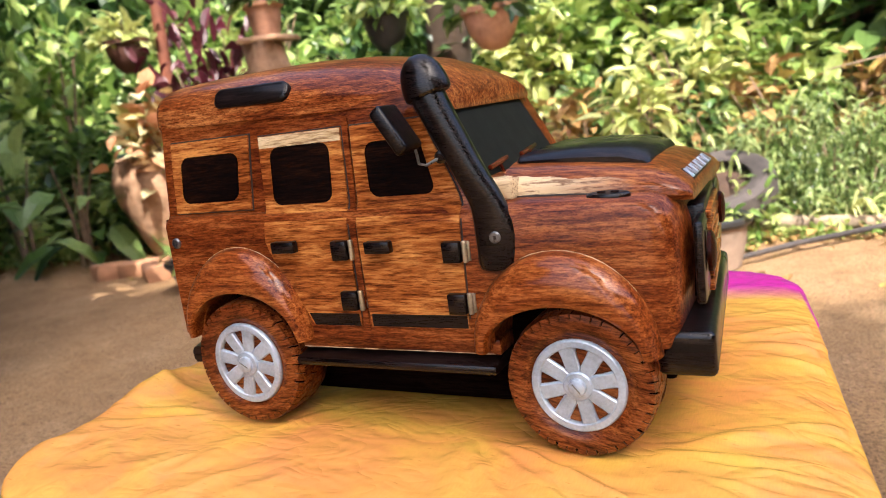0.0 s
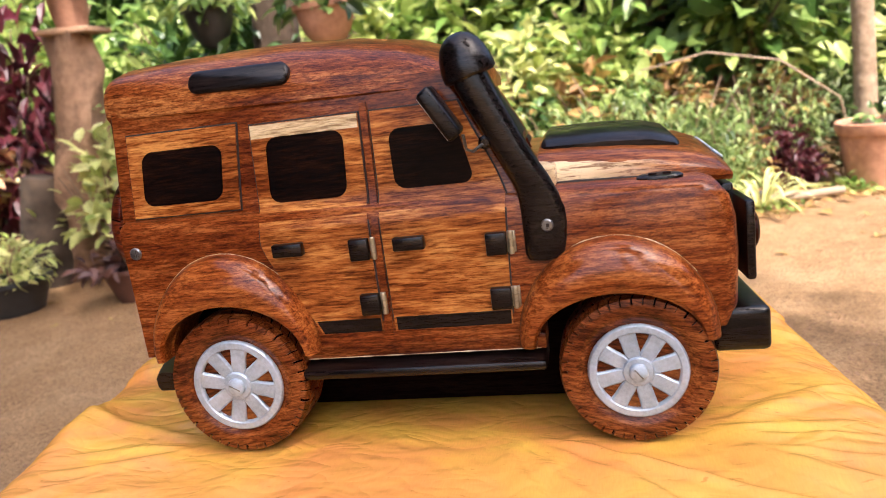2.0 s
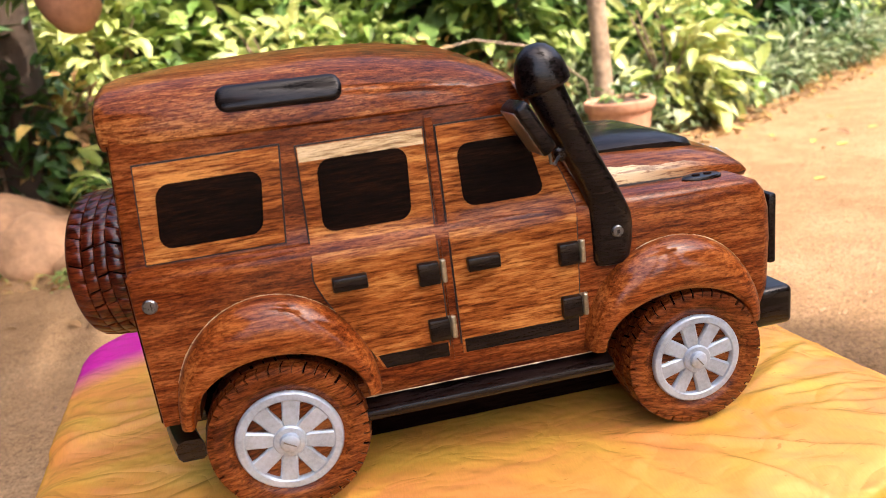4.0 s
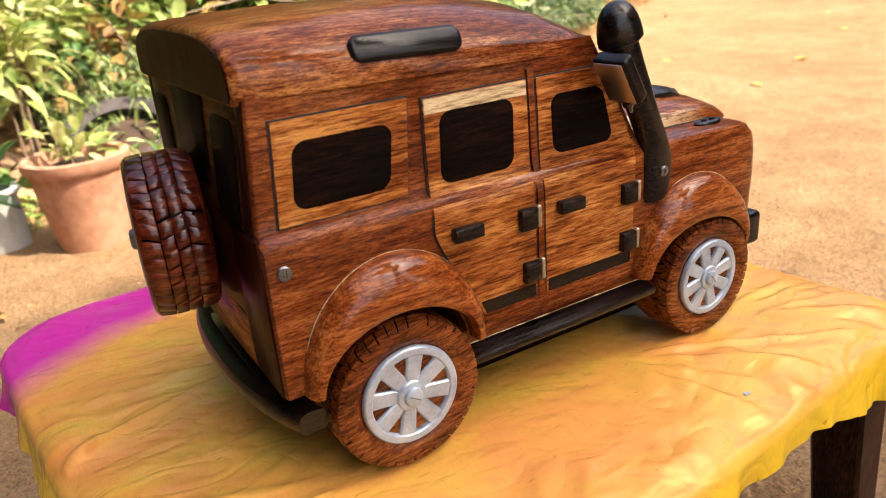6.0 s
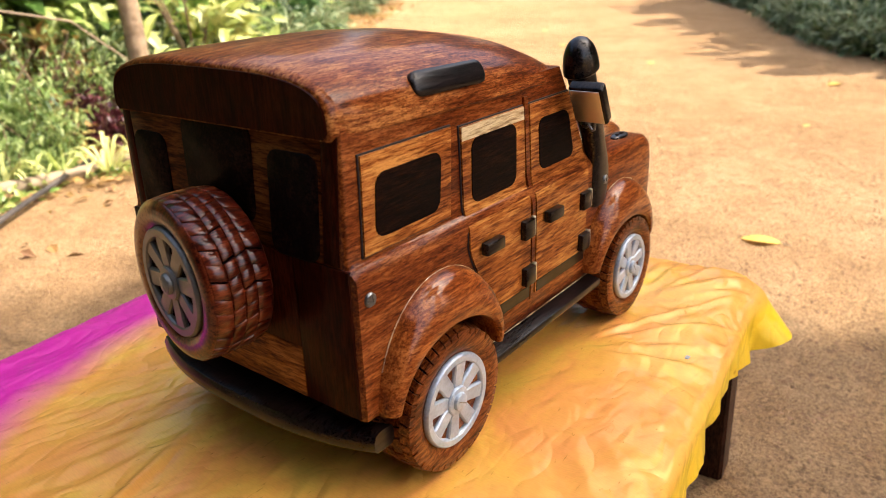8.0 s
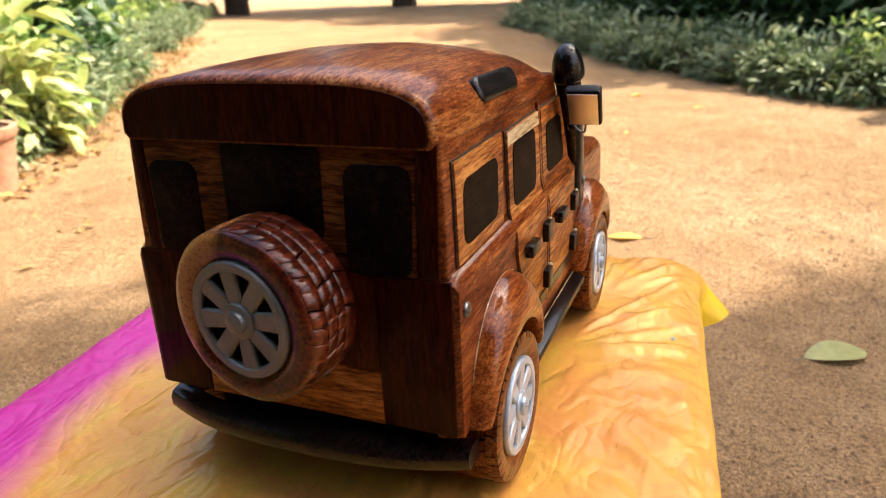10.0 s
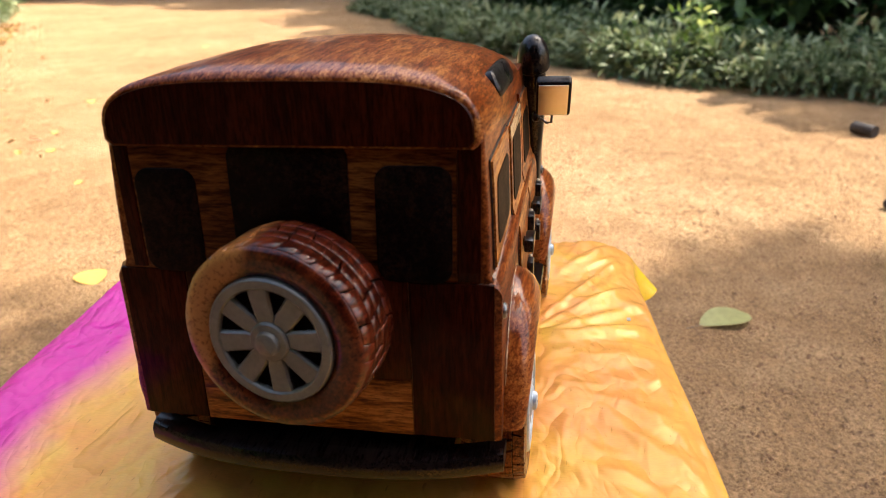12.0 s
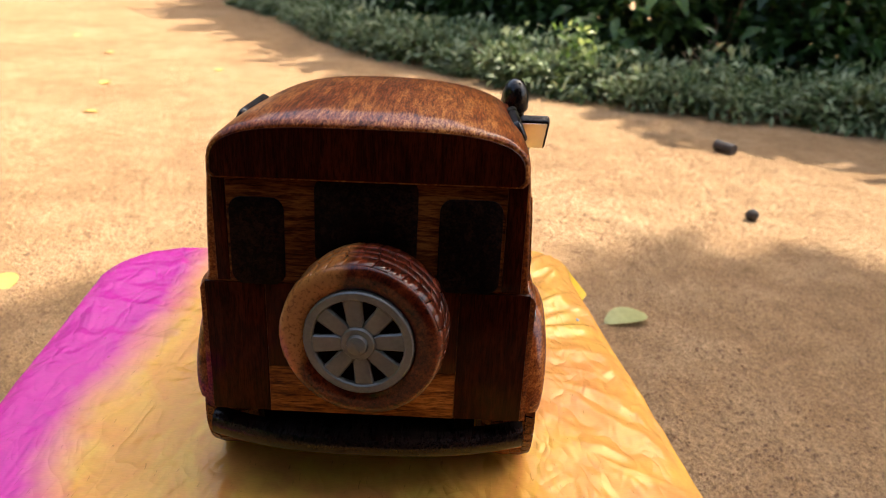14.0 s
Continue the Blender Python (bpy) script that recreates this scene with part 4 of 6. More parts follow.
# snorkel and door mirror on the driver's side
def build_snorkel():
    y = -0.1285
    rings = []
    for x, z, w, d in ((0.0985, 0.1440, 0.006, 0.004), (0.0990, 0.1455, 0.012, 0.0062), (0.1000, 0.150, 0.0150, 0.0072), (0.1010, 0.160, 0.0160, 0.0075), (0.1015, 0.172, 0.0168, 0.0075), (0.1010, 0.183, 0.0165, 0.0075),
                       (0.0985, 0.194, 0.0148, 0.0078), (0.0950, 0.203, 0.0125, 0.0085), (0.0905, 0.213, 0.0122, 0.0095), (0.0840, 0.228, 0.0124, 0.0105), (0.0765, 0.246, 0.0128, 0.0110), (0.0685, 0.264, 0.0132, 0.0115), (0.0620, 0.280, 0.0138, 0.0118), (0.0590, 0.2935, 0.0125, 0.0110)):
        ring = []
        up = max(0.0, z - 0.20) / 0.09
        x, w = x - 0.003 * up, w * (1 - 0.10 * min(1.0, 3 * up))
        for k in range(18):
            a = 2 * math.pi * k / 18
            c, s = math.cos(a), math.sin(a)
            ring.append((x + w * math.copysign(abs(c) ** 0.75, c), y + d * math.copysign(abs(s) ** 0.75, s), z + 0.35 * w * c * (1 if z > 0.2 else 0)))
        rings.append(ring)
    sn = part("snorkel", loft(rings), W_BLACK, CAR, "black wooden air snorkel with domed cap")
    cap = revolve([(0.010, -0.0115), (0.0175, -0.0128), (0.0195, -0.0110), (0.0197, -0.007), (0.0190, -0.001), (0.0175, 0.0055), (0.0148, 0.0115), (0.0105, 0.0165), (0.0050, 0.0192), (0.0005, 0.0198)], 24)
    spread(cap, pose(0.0560, y, 0.2945, 0, -16, 0) @ Matrix.Diagonal((1.0, 0.78, 1.0, 1)))
    part("cap", cap, W_BLACK, sn)
    sc = revolve([(0.0046, 0), (0.0046, 0.0012), (0.0038, 0.002), (0.001, 0.002)], 16)
    sc = part("screw", spread(sc, pose(0.1035, -0.1358, 0.1715, 90, 0, 0)), STEEL, sn, "steel screw")
    part("recess", spread(box(-0.0014, 0.0014, -0.0014, 0.0014, 0.0016, 0.0024), pose(0.1035, -0.1358, 0.1715, 90, 0, 20)), SEAM, sc)
    # mirror: leaning block with a reflecting face towards the rear
    at = pose(0.0370, -0.1490, 0.2600, 0, -36, 4)
    m = part("door_mirror", spread(box(-0.0045, 0.0070, -0.0160, 0.0160, -0.0200, 0.0195, 0.0032, 4), at @ Matrix(((1, 0, 0.10, 0), (0, 1, 0, 0), (0, 0, 1, 0), (0, 0, 0, 1)))), W_PAD, CAR, "black wooden door mirror")
    part("mirror_face", spread(box(-0.0047, -0.0041, -0.0130, 0.0140, -0.0178, 0.0173, 0.0001), at @ Matrix(((1, 0, 0.10, 0), (0, 1, 0, 0), (0, 0, 1, 0), (0, 0, 0, 1)))), MIRROR, m, "silvery mirror face")
    part("arm", tube([(0.052, -0.148, 0.2440), (0.053, -0.147, 0.2330), (0.057, -0.143, 0.2310), (0.065, -0.133, 0.2355)], 0.0012, 8), STEEL, m, "bent wire arm")
    knob = revolve([(0.003, -0.004), (0.0052, -0.002), (0.0052, 0.002), (0.003, 0.004)], 14)
    part("knob", spread(knob, pose(0.065, -0.1320, 0.2355, 90, 0, 0)), W_BLACK, m)


build_snorkel()

def carved_blocks(verts, faces, rng):
    """Hand-carved tread of the spare: four uneven rows of chamfered blocks with bowed, slanting cuts."""
    count = 33
    for y0, y1, skew in ((-0.0206, -0.0094, 0.0), (-0.0089, -0.0003, 0.10), (0.0003, 0.0089, -0.06), (0.0094, 0.0206, 0.05)):
        for k in range(count):
            step = 2 * math.pi / count
            gap = 0.03 + 0.04 * rng.random()
            a0 = step * (k + skew + gap / 2 + rng.uniform(-0.10, 0.10))
            a1 = a0 + step * (1 - gap)
            high = 0.0597 + rng.uniform(-0.0003, 0.0003)
            base = len(verts)
            ya, yb = y0 + rng.uniform(-0.0003, 0.0003), y1 + rng.uniform(-0.0003, 0.0003)
            # a rounded cap: rim set low, then three steps up to a flat crown
            for v in range(6):
                for u in range(6):
                    fu, fv = (0, 0, 0.035, 0.965, 1, 1)[u], (0, 0, 0.035, 0.965, 1, 1)[v]
                    y = ya + (yb - ya) * fv
                    wave = step * 0.24 * math.sin(y / 0.0205 * 3.4)
                    if u in (0, 5) or v in (0, 5):
                        r = 0.0555
                    elif u in (1, 4) or v in (1, 4):
                        r = high - 0.0004
                    else:
                        r = high
                    if r > 0.056:
                        r -= 0.0016 * max(0.0, (abs(y) - 0.0165) / 0.004) ** 2
                    ang = a0 + (a1 - a0) * fu + wave
                    verts.append((r * math.cos(ang), y, r * math.sin(ang)))
            for v in range(5):
                for u in range(5):
                    q = base + 6 * v + u
                    faces.append((q, q + 6, q + 7, q + 1))


# wheels: turned wooden tyres with cut tread, silver eight-spoked rims
def build_wheel(tyre_mat, wide=0.13, paint=SILVER, notched=True):
    w = new("wheel")
    w.parent = CAR
    prof = [(0.0005, -0.0205), (0.036, -0.0205), (0.0395, -0.0205), (0.042, -0.0222), (0.047, -0.0240), (0.0528, -0.0236), (0.0533, -0.0215), (0.0560, -0.0195), (0.0560, 0.0195), (0.0533, 0.0215), (0.0528, 0.0236), (0.047, 0.024), (0.042, 0.0222), (0.0005, 0.0165)]
    if not notched:
        half = [(0.0005, 0.0205), (0.0395, 0.0205), (0.042, 0.0225), (0.047, 0.0240), (0.0520, 0.0239), (0.0555, 0.0230), (0.0574, 0.0214), (0.0577, 0.0207), (0.0560, 0.0205)]
        prof = [(r, -y) for r, y in half] + [(r, y) for r, y in reversed(half)]
    tyre = revolve([(r, y) for r, y in prof], 64)
    spread(tyre, pose(0, 0, 0, -90, 0, 0))
    tyre = part("tyre", tyre, tyre_mat, w, "turned wooden tyre with cut tread")
    band = revolve([(0.0500, -0.0205), (0.0572, -0.0205), (0.0572, 0.0205), (0.0500, 0.0205)] if not notched else [(0.0500, -0.0218), (0.0540, -0.0218), (0.0570, -0.0205), (0.0580, -0.018), (0.0580, 0.018), (0.0570, 0.0205), (0.0540, 0.0218), (0.0500, 0.0218)], 64, caps=False)
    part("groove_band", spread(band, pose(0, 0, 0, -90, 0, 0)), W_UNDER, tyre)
    # tread blocks: staggered rows, the outer ones wrapping over the shoulder
    verts, faces = [], []
    count = 42
    rng = random.Random(7)
    for row, (y0, y1, skew) in enumerate(() if not notched else ((-0.0239, -0.0150, 0.0), (-0.0143, -0.0053, 0.45), (-0.0046, 0.0046, 0.2), (0.0053, 0.0143, 0.6), (0.0150, 0.0239, 0.1))):
        for k in range(count):
            gap = wide + 0.06 * rng.random()
            a0 = 2 * math.pi * (k + skew + gap / 2 + rng.uniform(-0.05, 0.05)) / count
            a1 = a0 + 2 * math.pi / count * (1 - gap)
            base = len(verts)
            high = 0.0594 + rng.uniform(-0.0004, 0.0003)
            for a in (a0, a1):
                for y in (y0, y1):
                    outer = row in (0, 4) and abs(y) > 0.02
                    lean = 0.022 * (y - (y0 + y1) / 2) / 0.005 * (1 if row % 2 else -1)
                    for r in ((0.0526, 0.0574) if outer else (0.056, high)):
                        yy = y * (0.955 if outer and r > 0.0570 else 0.99)
                        verts.append((r * math.cos(a + lean), yy, r * math.sin(a + lean)))
            for f in ((0, 1, 3, 2), (4, 6, 7, 5), (0, 4, 5, 1), (2, 3, 7, 6), (1, 5, 7, 3), (0, 2, 6, 4)):
                faces.append(tuple(base + q for q in f))
    if not notched:
        carved_blocks(verts, faces, rng)
    tread = raw_object("tread", verts, faces, tyre_mat, not notched)
    tread.parent = tyre
    # rim
    ring = revolve([(0.0325, -0.0195), (0.0395, -0.0195), (0.0402, -0.0215), (0.0396, -0.0240), (0.0386, -0.0248), (0.0340, -0.0248), (0.0330, -0.0240), (0.0325, -0.0225), (0.0325, -0.0195)], 48)
    spread(ring, pose(0, 0, 0, -90, 0, 0))
    rim = part("rim", ring, paint, w, "silver-painted rim with eight spokes")
    for k in range(8):
        bm = bmesh.new()
        rings = []
        for r, half, yy in ((0.008, 0.0044, 0.0230), (0.0160, 0.0062, 0.0234), (0.027, 0.0066, 0.0238), (0.0345, 0.0073, 0.0238)):
            rings.append([(r, -0.0172, -half), (r, -yy + 0.0012, -half), (r, -yy, -half + 0.0012), (r, -yy, half - 0.0012), (r, -yy + 0.0012, half), (r, -0.0172, half)])
        loft(rings, bm=bm)
        spread(bm, pose(0, 0, 0, 0, 45 * k + 20, 0))
        part("spoke", bm, paint, rim)
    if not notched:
        # black disc puts the shade of the gaps between spokes into colour
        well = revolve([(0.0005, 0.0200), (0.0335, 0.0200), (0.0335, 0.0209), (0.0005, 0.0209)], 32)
        part("well", spread(well, pose(0, 0, 0, 90, 0, 0)), W_UNDER, rim, "black disc painting the shade between the spokes")
    hub = revolve([(0.0125, 0.016), (0.0125, 0.0240), (0.0115, 0.0252), (0.0078, 0.0254), (0.0076, 0.0266), (0.0070, 0.0280), (0.0050, 0.0289), (0.0005, 0.0291)], 28)
    hub = part("hub", spread(hub, pose(0, 0, 0, 90, 0, 0)), paint, rim, "domed slotted hub screw")
    part("slot", spread(box(-0.0050, 0.0050, -0.0292, -0.0278, -0.0005, 0.0005), pose(0, 0, 0, 0, 40, 0)), DIM_GREY, rim)
    return w


wheel = build_wheel(W_TYRE)
wheel.matrix_basis = pose(RX, -0.1215, AXLE + 0.001, 0, -9, 0)
far_wheel = copy_thing(wheel, pose(RX, 0.1185, AXLE + 0.001, 0, 3, 180))
front_wheel = copy_thing(wheel, pose(FX, -0.1215, AXLE - 0.0015, 0, 12, 0))
far_front_wheel = copy_thing(wheel, pose(FX, 0.1185, AXLE - 0.0015, 0, 30, 180))
for w in (wheel, far_wheel):
    w.scale = (1.015, 1.0, 1.015)
for w in (front_wheel, far_front_wheel):
    w.scale = (0.972, 1.0, 0.972)
for w in (wheel, far_wheel, front_wheel, far_front_wheel):
    for child in w.children:
        if child.name.startswith("rim"):
            child.scale = (0.94, 1.0, 0.94) if w.scale.x < 1 else (0.965, 1.0, 0.965)
spare = build_wheel(W_SPARE, 0.08, DIM_GREY, False)
spare.name = "spare_wheel"
spare["label"] = "dark red-brown spare wheel fixed to the tailgate"
spare.matrix_basis = pose(-0.2750, -0.004, 0.179, 0, 0, -98) @ pose(0, 0, 0, 0, 17, 0)
spare.scale = (1.02, 1.02, 1.02)
for x in (RX, FX):
    part("axle", tube([(x, -0.11, AXLE), (x, 0.11, AXLE)], 0.008, 12), SEAM, CAR)

# the hand-cut far flank stands a few millimetres closer in than the near one
for ob in list(CAR.children_recursive):
    if ob.type == "MESH" and ob.parent.name.split(".")[0] not in ("wheel", "spare_wheel", "rim", "tyre", "hub"):
        for v in ob.data.vertices:
            if v.co.y > 0.05:
                v.co.y -= 0.0035 * min(1.0, (v.co.y - 0.05) / 0.07)

# ---- garden ----


def leaf_arrays(base, ahead, up, length, width, droop=0.25, simple=True):
    """Vertices and faces of many folded, drooping leaves, plain or with a rounder outline."""
    base, ahead, up = (np.asarray(v, float) for v in (base, ahead, up))
    ahead = ahead / np.linalg.norm(ahead, axis=1, keepdims=True)
    side = np.cross(ahead, up)
    side /= np.maximum(np.linalg.norm(side, axis=1, keepdims=True), 1e-6)
    nrm = np.cross(side, ahead)
    L, W = np.reshape(length, (-1, 1)), np.reshape(width, (-1, 1))
    if simple:
        mid = base + ahead * L * 0.45 - nrm * L * 0.03
        left = mid - side * W * 0.5 + nrm * W * 0.16
        right = mid + side * W * 0.5 + nrm * W * 0.16
        tip = base + ahead * L * (1 - droop * 0.2) - nrm * L * droop
        verts = np.stack([base, left, mid, right, tip], 1).reshape(-1, 3)
        k = np.arange(len(base))[:, None] * 5
        faces = np.concatenate([k + q for q in ((0, 2, 1), (0, 3, 2), (1, 2, 4), (2, 3, 4))], 1).reshape(-1, 3)
        return verts, faces
    cols = [base]
    for u, w in ((0.22, 0.40), (0.55, 0.46), (0.82, 0.24)):
        mid = base + ahead * L * (u - 0.2 * droop * u * u) - nrm * L * droop * u * u
        cols += [mid - side * W * w + nrm * W * w * 0.35, mid, mid + side * W * w + nrm * W * w * 0.35]
    cols.append(base + ahead * L * (1 - droop * 0.2) - nrm * L * droop)
    verts = np.stack(cols, 1).reshape(-1, 3)
    k = np.arange(len(base))[:, None] * 11
    quads = ((0, 2, 1), (0, 3, 2), (1, 2, 5), (1, 5, 4), (2, 3, 6), (2, 6, 5), (4, 5, 8), (4, 8, 7), (5, 6, 9), (5, 9, 8), (7, 8, 10), (8, 9, 10))
    faces = np.concatenate([k + q for q in quads], 1).reshape(-1, 3)
    return verts, faces


def leaves_object(name, verts, faces, material, parent=None):
    me = bpy.data.meshes.new(name)
    me.from_pydata(verts.tolist(), [], faces.tolist())
    me.materials.append(material)
    ob = new(name, me)
    ob.parent = parent
    return ob


def crown_points(n, rng, size, low=0.0, clumps=14, spread_to=0.34, hollow=0.45):
    """Points in clumps through an uneven dome of half sizes (x, y) and height."""
    c = rng.normal(size=(clumps, 3))
    c /= np.linalg.norm(c, axis=1, keepdims=True)
    c *= rng.uniform(hollow, 1.0, (clumps, 1))
    c[:, 2] = np.abs(c[:, 2])
    pick = rng.integers(0, clumps, n)
    p = c[pick] + rng.normal(size=(n, 3)) * spread_to * rng.uniform(0.3, 1.0, (n, 1))
    p[:, 2] = np.abs(p[:, 2])
    out = p / np.maximum(np.linalg.norm(p, axis=1, keepdims=True), 1e-6)
    p = p * np.array([size[0], size[1], size[2]]) * 0.85
    p[:, 2] += low
    return p, out


def plume_points(n, rng, size, plumes):
    """Points along upright plumes that taper towards their nodding tips."""
    a = rng.uniform(0, 2 * np.pi, plumes)
    r = rng.uniform(0, 1, plumes) ** 0.6
    foot = np.stack([np.cos(a) * r * size[0] * 0.8, np.sin(a) * r * size[1] * 0.8, np.zeros(plumes)], 1)
    high = size[2] * rng.uniform(0.55, 1.15, plumes) * (1.05 - 0.4 * r)
    nod = np.stack([np.cos(a), np.sin(a)], 1) * rng.uniform(0.05, 0.35, (plumes, 1)) * size[0]
    k = rng.integers(0, plumes, n)
    u = rng.uniform(0.12, 1.0, n)
    out = rng.normal(size=(n, 3))
    out[:, 2] = rng.uniform(-0.5, 0.4, n)
    out /= np.maximum(np.linalg.norm(out, axis=1, keepdims=True), 1e-6)
    p = foot[k] + out * (0.10 * size[0] * (1.15 - u) * rng.uniform(0.2, 1.0, n))[:, None]
    p[:, :2] += nod[k] * (u ** 2)[:, None]
    p[:, 2] += high[k] * u * (1 - 0.12 * u * u)
    return p, out


def shrub(name, label, category, at, size, n, leaf, material, stems=BARK, low=0.08, seed=0, turn=0.0, droop=0.3, group="", flowers=None, clumps=14, plumes=0):
    """A bush or plant: stems from the ground and a crown of separate leaves."""
    rng = np.random.default_rng(seed + 100)
    t = thing(name, label, category, at, turn, group)
    p, out = plume_points(n, rng, size, plumes) if plumes else crown_points(n, rng, size, low, clumps)
    bm = bmesh.new()
    for k in range(6):
        a = rng.uniform(0, 6.28)
        r = rng.uniform(0.3, 0.8)
        end = (r * size[0] * math.cos(a), r * size[1] * math.sin(a), low + size[2] * rng.uniform(0.5, 0.85))
        q = 0.018 * size[2] / 0.6 + 0.002
        tube([(0.03 * math.cos(a), 0.03 * math.sin(a), -0.02), (end[0] * 0.35, end[1] * 0.35, end[2] * 0.5), end], [q * 0.6, q * 0.4, q * 0.15], 6, bm=bm)
    part("stem", bm, stems, t)["kind"] = "stuff"
    ahead = out * 0.9 + rng.normal(size=(n, 3)) * 0.55
    ahead[:, 2] -= 0.15
    up = np.tile([0, 0, 1.0], (n, 1)) + rng.normal(size=(n, 3)) * 0.35
    L = leaf[0] * rng.uniform(0.6, 1.25, n)
    v, f = leaf_arrays(p, ahead, up, L, L * leaf[1], droop, leaf[1] < 0.24 or material is L_DARK)
    leaves_object("foliage", v, f, material, t)["kind"] = "stuff"
    if flowers:
        m, count, fs = flowers
        q = p[rng.integers(0, n, count)] * 1.04
        pts, dirs = np.repeat(q, 5, 0), rng.normal(size=(count * 5, 3))
        dirs[:, 2] = np.abs(dirs[:, 2]) * 0.4
        v, f = leaf_arrays(pts, dirs, np.tile([0, 0, 1.0], (count * 5, 1)), np.full(count * 5, fs), np.full(count * 5, fs * 0.7), 0.1)
        leaves_object("flowers", v, f, m, t)["kind"] = "stuff"
    return t


def blades(name, label, category, at, count, length, width, material, seed=0, rise=1.0, spread_r=0.02, group=""):
    """A tuft of long arching blades, such as a spider plant or a clump of lilies."""
    rng = np.random.default_rng(seed + 500)
    t = thing(name, label, category, at, 0, group)
    for b in range(count):
        a = rng.uniform(0, 6.28)
        l = length * rng.uniform(0.6, 1.15)
        w = width * rng.uniform(0.7, 1.2)
        steep = rng.uniform(0.5, 1.3) * rise
        bm = bmesh.new()
        prev = None
        d = Vector((math.cos(a), math.sin(a), 0))
        s = Vector((-math.sin(a), math.cos(a), 0))
        for k in range(9):
            u = k / 8
            reach = l * (0.75 * u + 0.1 * u * u) / max(0.7, steep)
            h = l * steep * (0.95 * u - 0.80 * u * u)
            ww = w * (0.5 + 1.1 * u) * (1 - u) ** 0.6 + 0.001
            c = d * (spread_r + reach) + Vector((0, 0, max(h, 0.004)))
            row = [bm.verts.new(c - s * ww / 2 + Vector((0, 0, ww * 0.2))), bm.verts.new(c), bm.verts.new(c + s * ww / 2 + Vector((0, 0, ww * 0.2)))]
            if prev:
                for q in range(2):
                    bm.faces.new((prev[q], prev[q + 1], row[q + 1], row[q]))
            prev = row
        part("leaf", bm, material, t)
    return t


def pot(name, label, at, top, bottom, height, material, rim=0.02, fill=0.9, seed=0, group="", rim_mat=None, lean=0.0):
    """A turned pot with a thick rim, wall and soil inside."""
    t = thing(name, label, "plant pot", at, 0, group)
    if lean:
        t.matrix_basis = pose(*at, lean, lean * 0.5, 0)
    h, w = height, 0.011
    prof = [(bottom * 0.2, 0.0), (bottom, 0.0), (bottom * 1.02, 0.01), ((top + bottom) / 2 * 1.015, h * 0.5), (top - w * 0.6, h - rim * 1.6)]
    wall = prof + [(top - w * 1.6, h - rim * 1.6), (bottom - w, 0.02), (0.004, 0.02)]
    part("wall", revolve(wall, 40, 0.004, seed), material, t)
    lip = [(top - w * 1.7, h - rim * 1.7), (top, h - rim * 1.7), (top + 0.008, h - rim), (top + 0.007, h - 0.004), (top, h), (top - w * 1.4, h - 0.003), (top - w * 1.7, h - rim * 1.7)]
    part("rim", revolve(lip, 40, 0.004, seed, caps=False), rim_mat or material, t)
    part("soil", revolve([(0.003, h * fill - 0.03), (top - w * 1.8, h * fill - 0.03), (top - w * 1.8, h * fill - 0.012), (top * 0.5, h * fill), (0.003, h * fill + 0.004)], 24, 0.01, seed), SOIL, t)
    return t


# --- pots along the bed's edge ---
pot("plant_pot", "large terracotta pot standing on the sand before the bed", (1.17, 2.32, 0), 0.140, 0.100, 0.248, TERRA, 0.026, 0.98, seed=1, group="terracotta pots")
shrub("seedling", "few small green leaves in a terracotta pot", "plant", (1.17, 2.32, 0.235), (0.10, 0.10, 0.06), 26, (0.05, 0.6), L_GREEN, low=0.01, seed=2)
pot("plant_pot", "plain terracotta pot with a thick rim", (-0.215, 1.60, 0), 0.128, 0.092, 0.25, TERRA, 0.022, seed=2, group="terracotta pots")
shrub("potted_plant", "pale green plant growing in a terracotta pot", "plant", (-0.215, 1.60, 0.22), (0.13, 0.13, 0.09), 46, (0.085, 0.34), L_YELLOW, low=0.01, seed=3)
pot("plant_pot", "weathered grey-brown clay bowl with a dark rim", (0.02, 1.66, 0), 0.115, 0.085, 0.155, GREYPOT, 0.016, seed=3, group="clay bowls", rim_mat=BLACKPOT)
shrub("potted_plant", "low pale green plant in a grey bowl", "plant", (0.02, 1.66, 0.135), (0.08, 0.08, 0.05), 26, (0.06, 0.5), L_BRIGHT, low=0.01, seed=4)
pot("plant_pot", "small terracotta pot with pink flowers", (-0.62, 1.72, 0), 0.085, 0.065, 0.15, TERRA, 0.016, seed=4, group="terracotta pots", rim_mat=BLACKPOT)
shrub("potted_plant", "small flowering plant in a terracotta pot", "plant", (-0.62, 1.72, 0.13), (0.09, 0.09, 0.10), 80, (0.05, 0.5), L_GREEN, low=0.01, seed=5, flowers=(L_PINK, 6, 0.02))
pot("sack_pot", "white plastic sack used as a plant pot", (-0.43, 1.74, 0), 0.065, 0.062, 0.17, BAG, 0.012, seed=5)
shrub("potted_plant", "broad-leaved plant in a white sack", "plant", (-0.43, 1.74, 0.15), (0.08, 0.08, 0.10), 34, (0.08, 0.5), L_GREEN, low=0.01, seed=6)
pot("plant_pot", "black plastic bowl full of pale seedlings", (-1.86, 1.46, 0), 0.135, 0.095, 0.12, BLACKPOT, 0.014, seed=6, group="clay bowls")
shrub("potted_plant", "yellow-green seedlings in a black bowl", "plant", (-1.86, 1.46, 0.10), (0.18, 0.18, 0.16), 260, (0.05, 0.4), L_YELLOW, low=0.01, seed=7)
pot("plant_pot", "dark clay bowl with purple-brown leaves", (-1.40, 1.55, 0), 0.135, 0.095, 0.12, DARKCLAY, 0.014, seed=7, group="clay bowls")
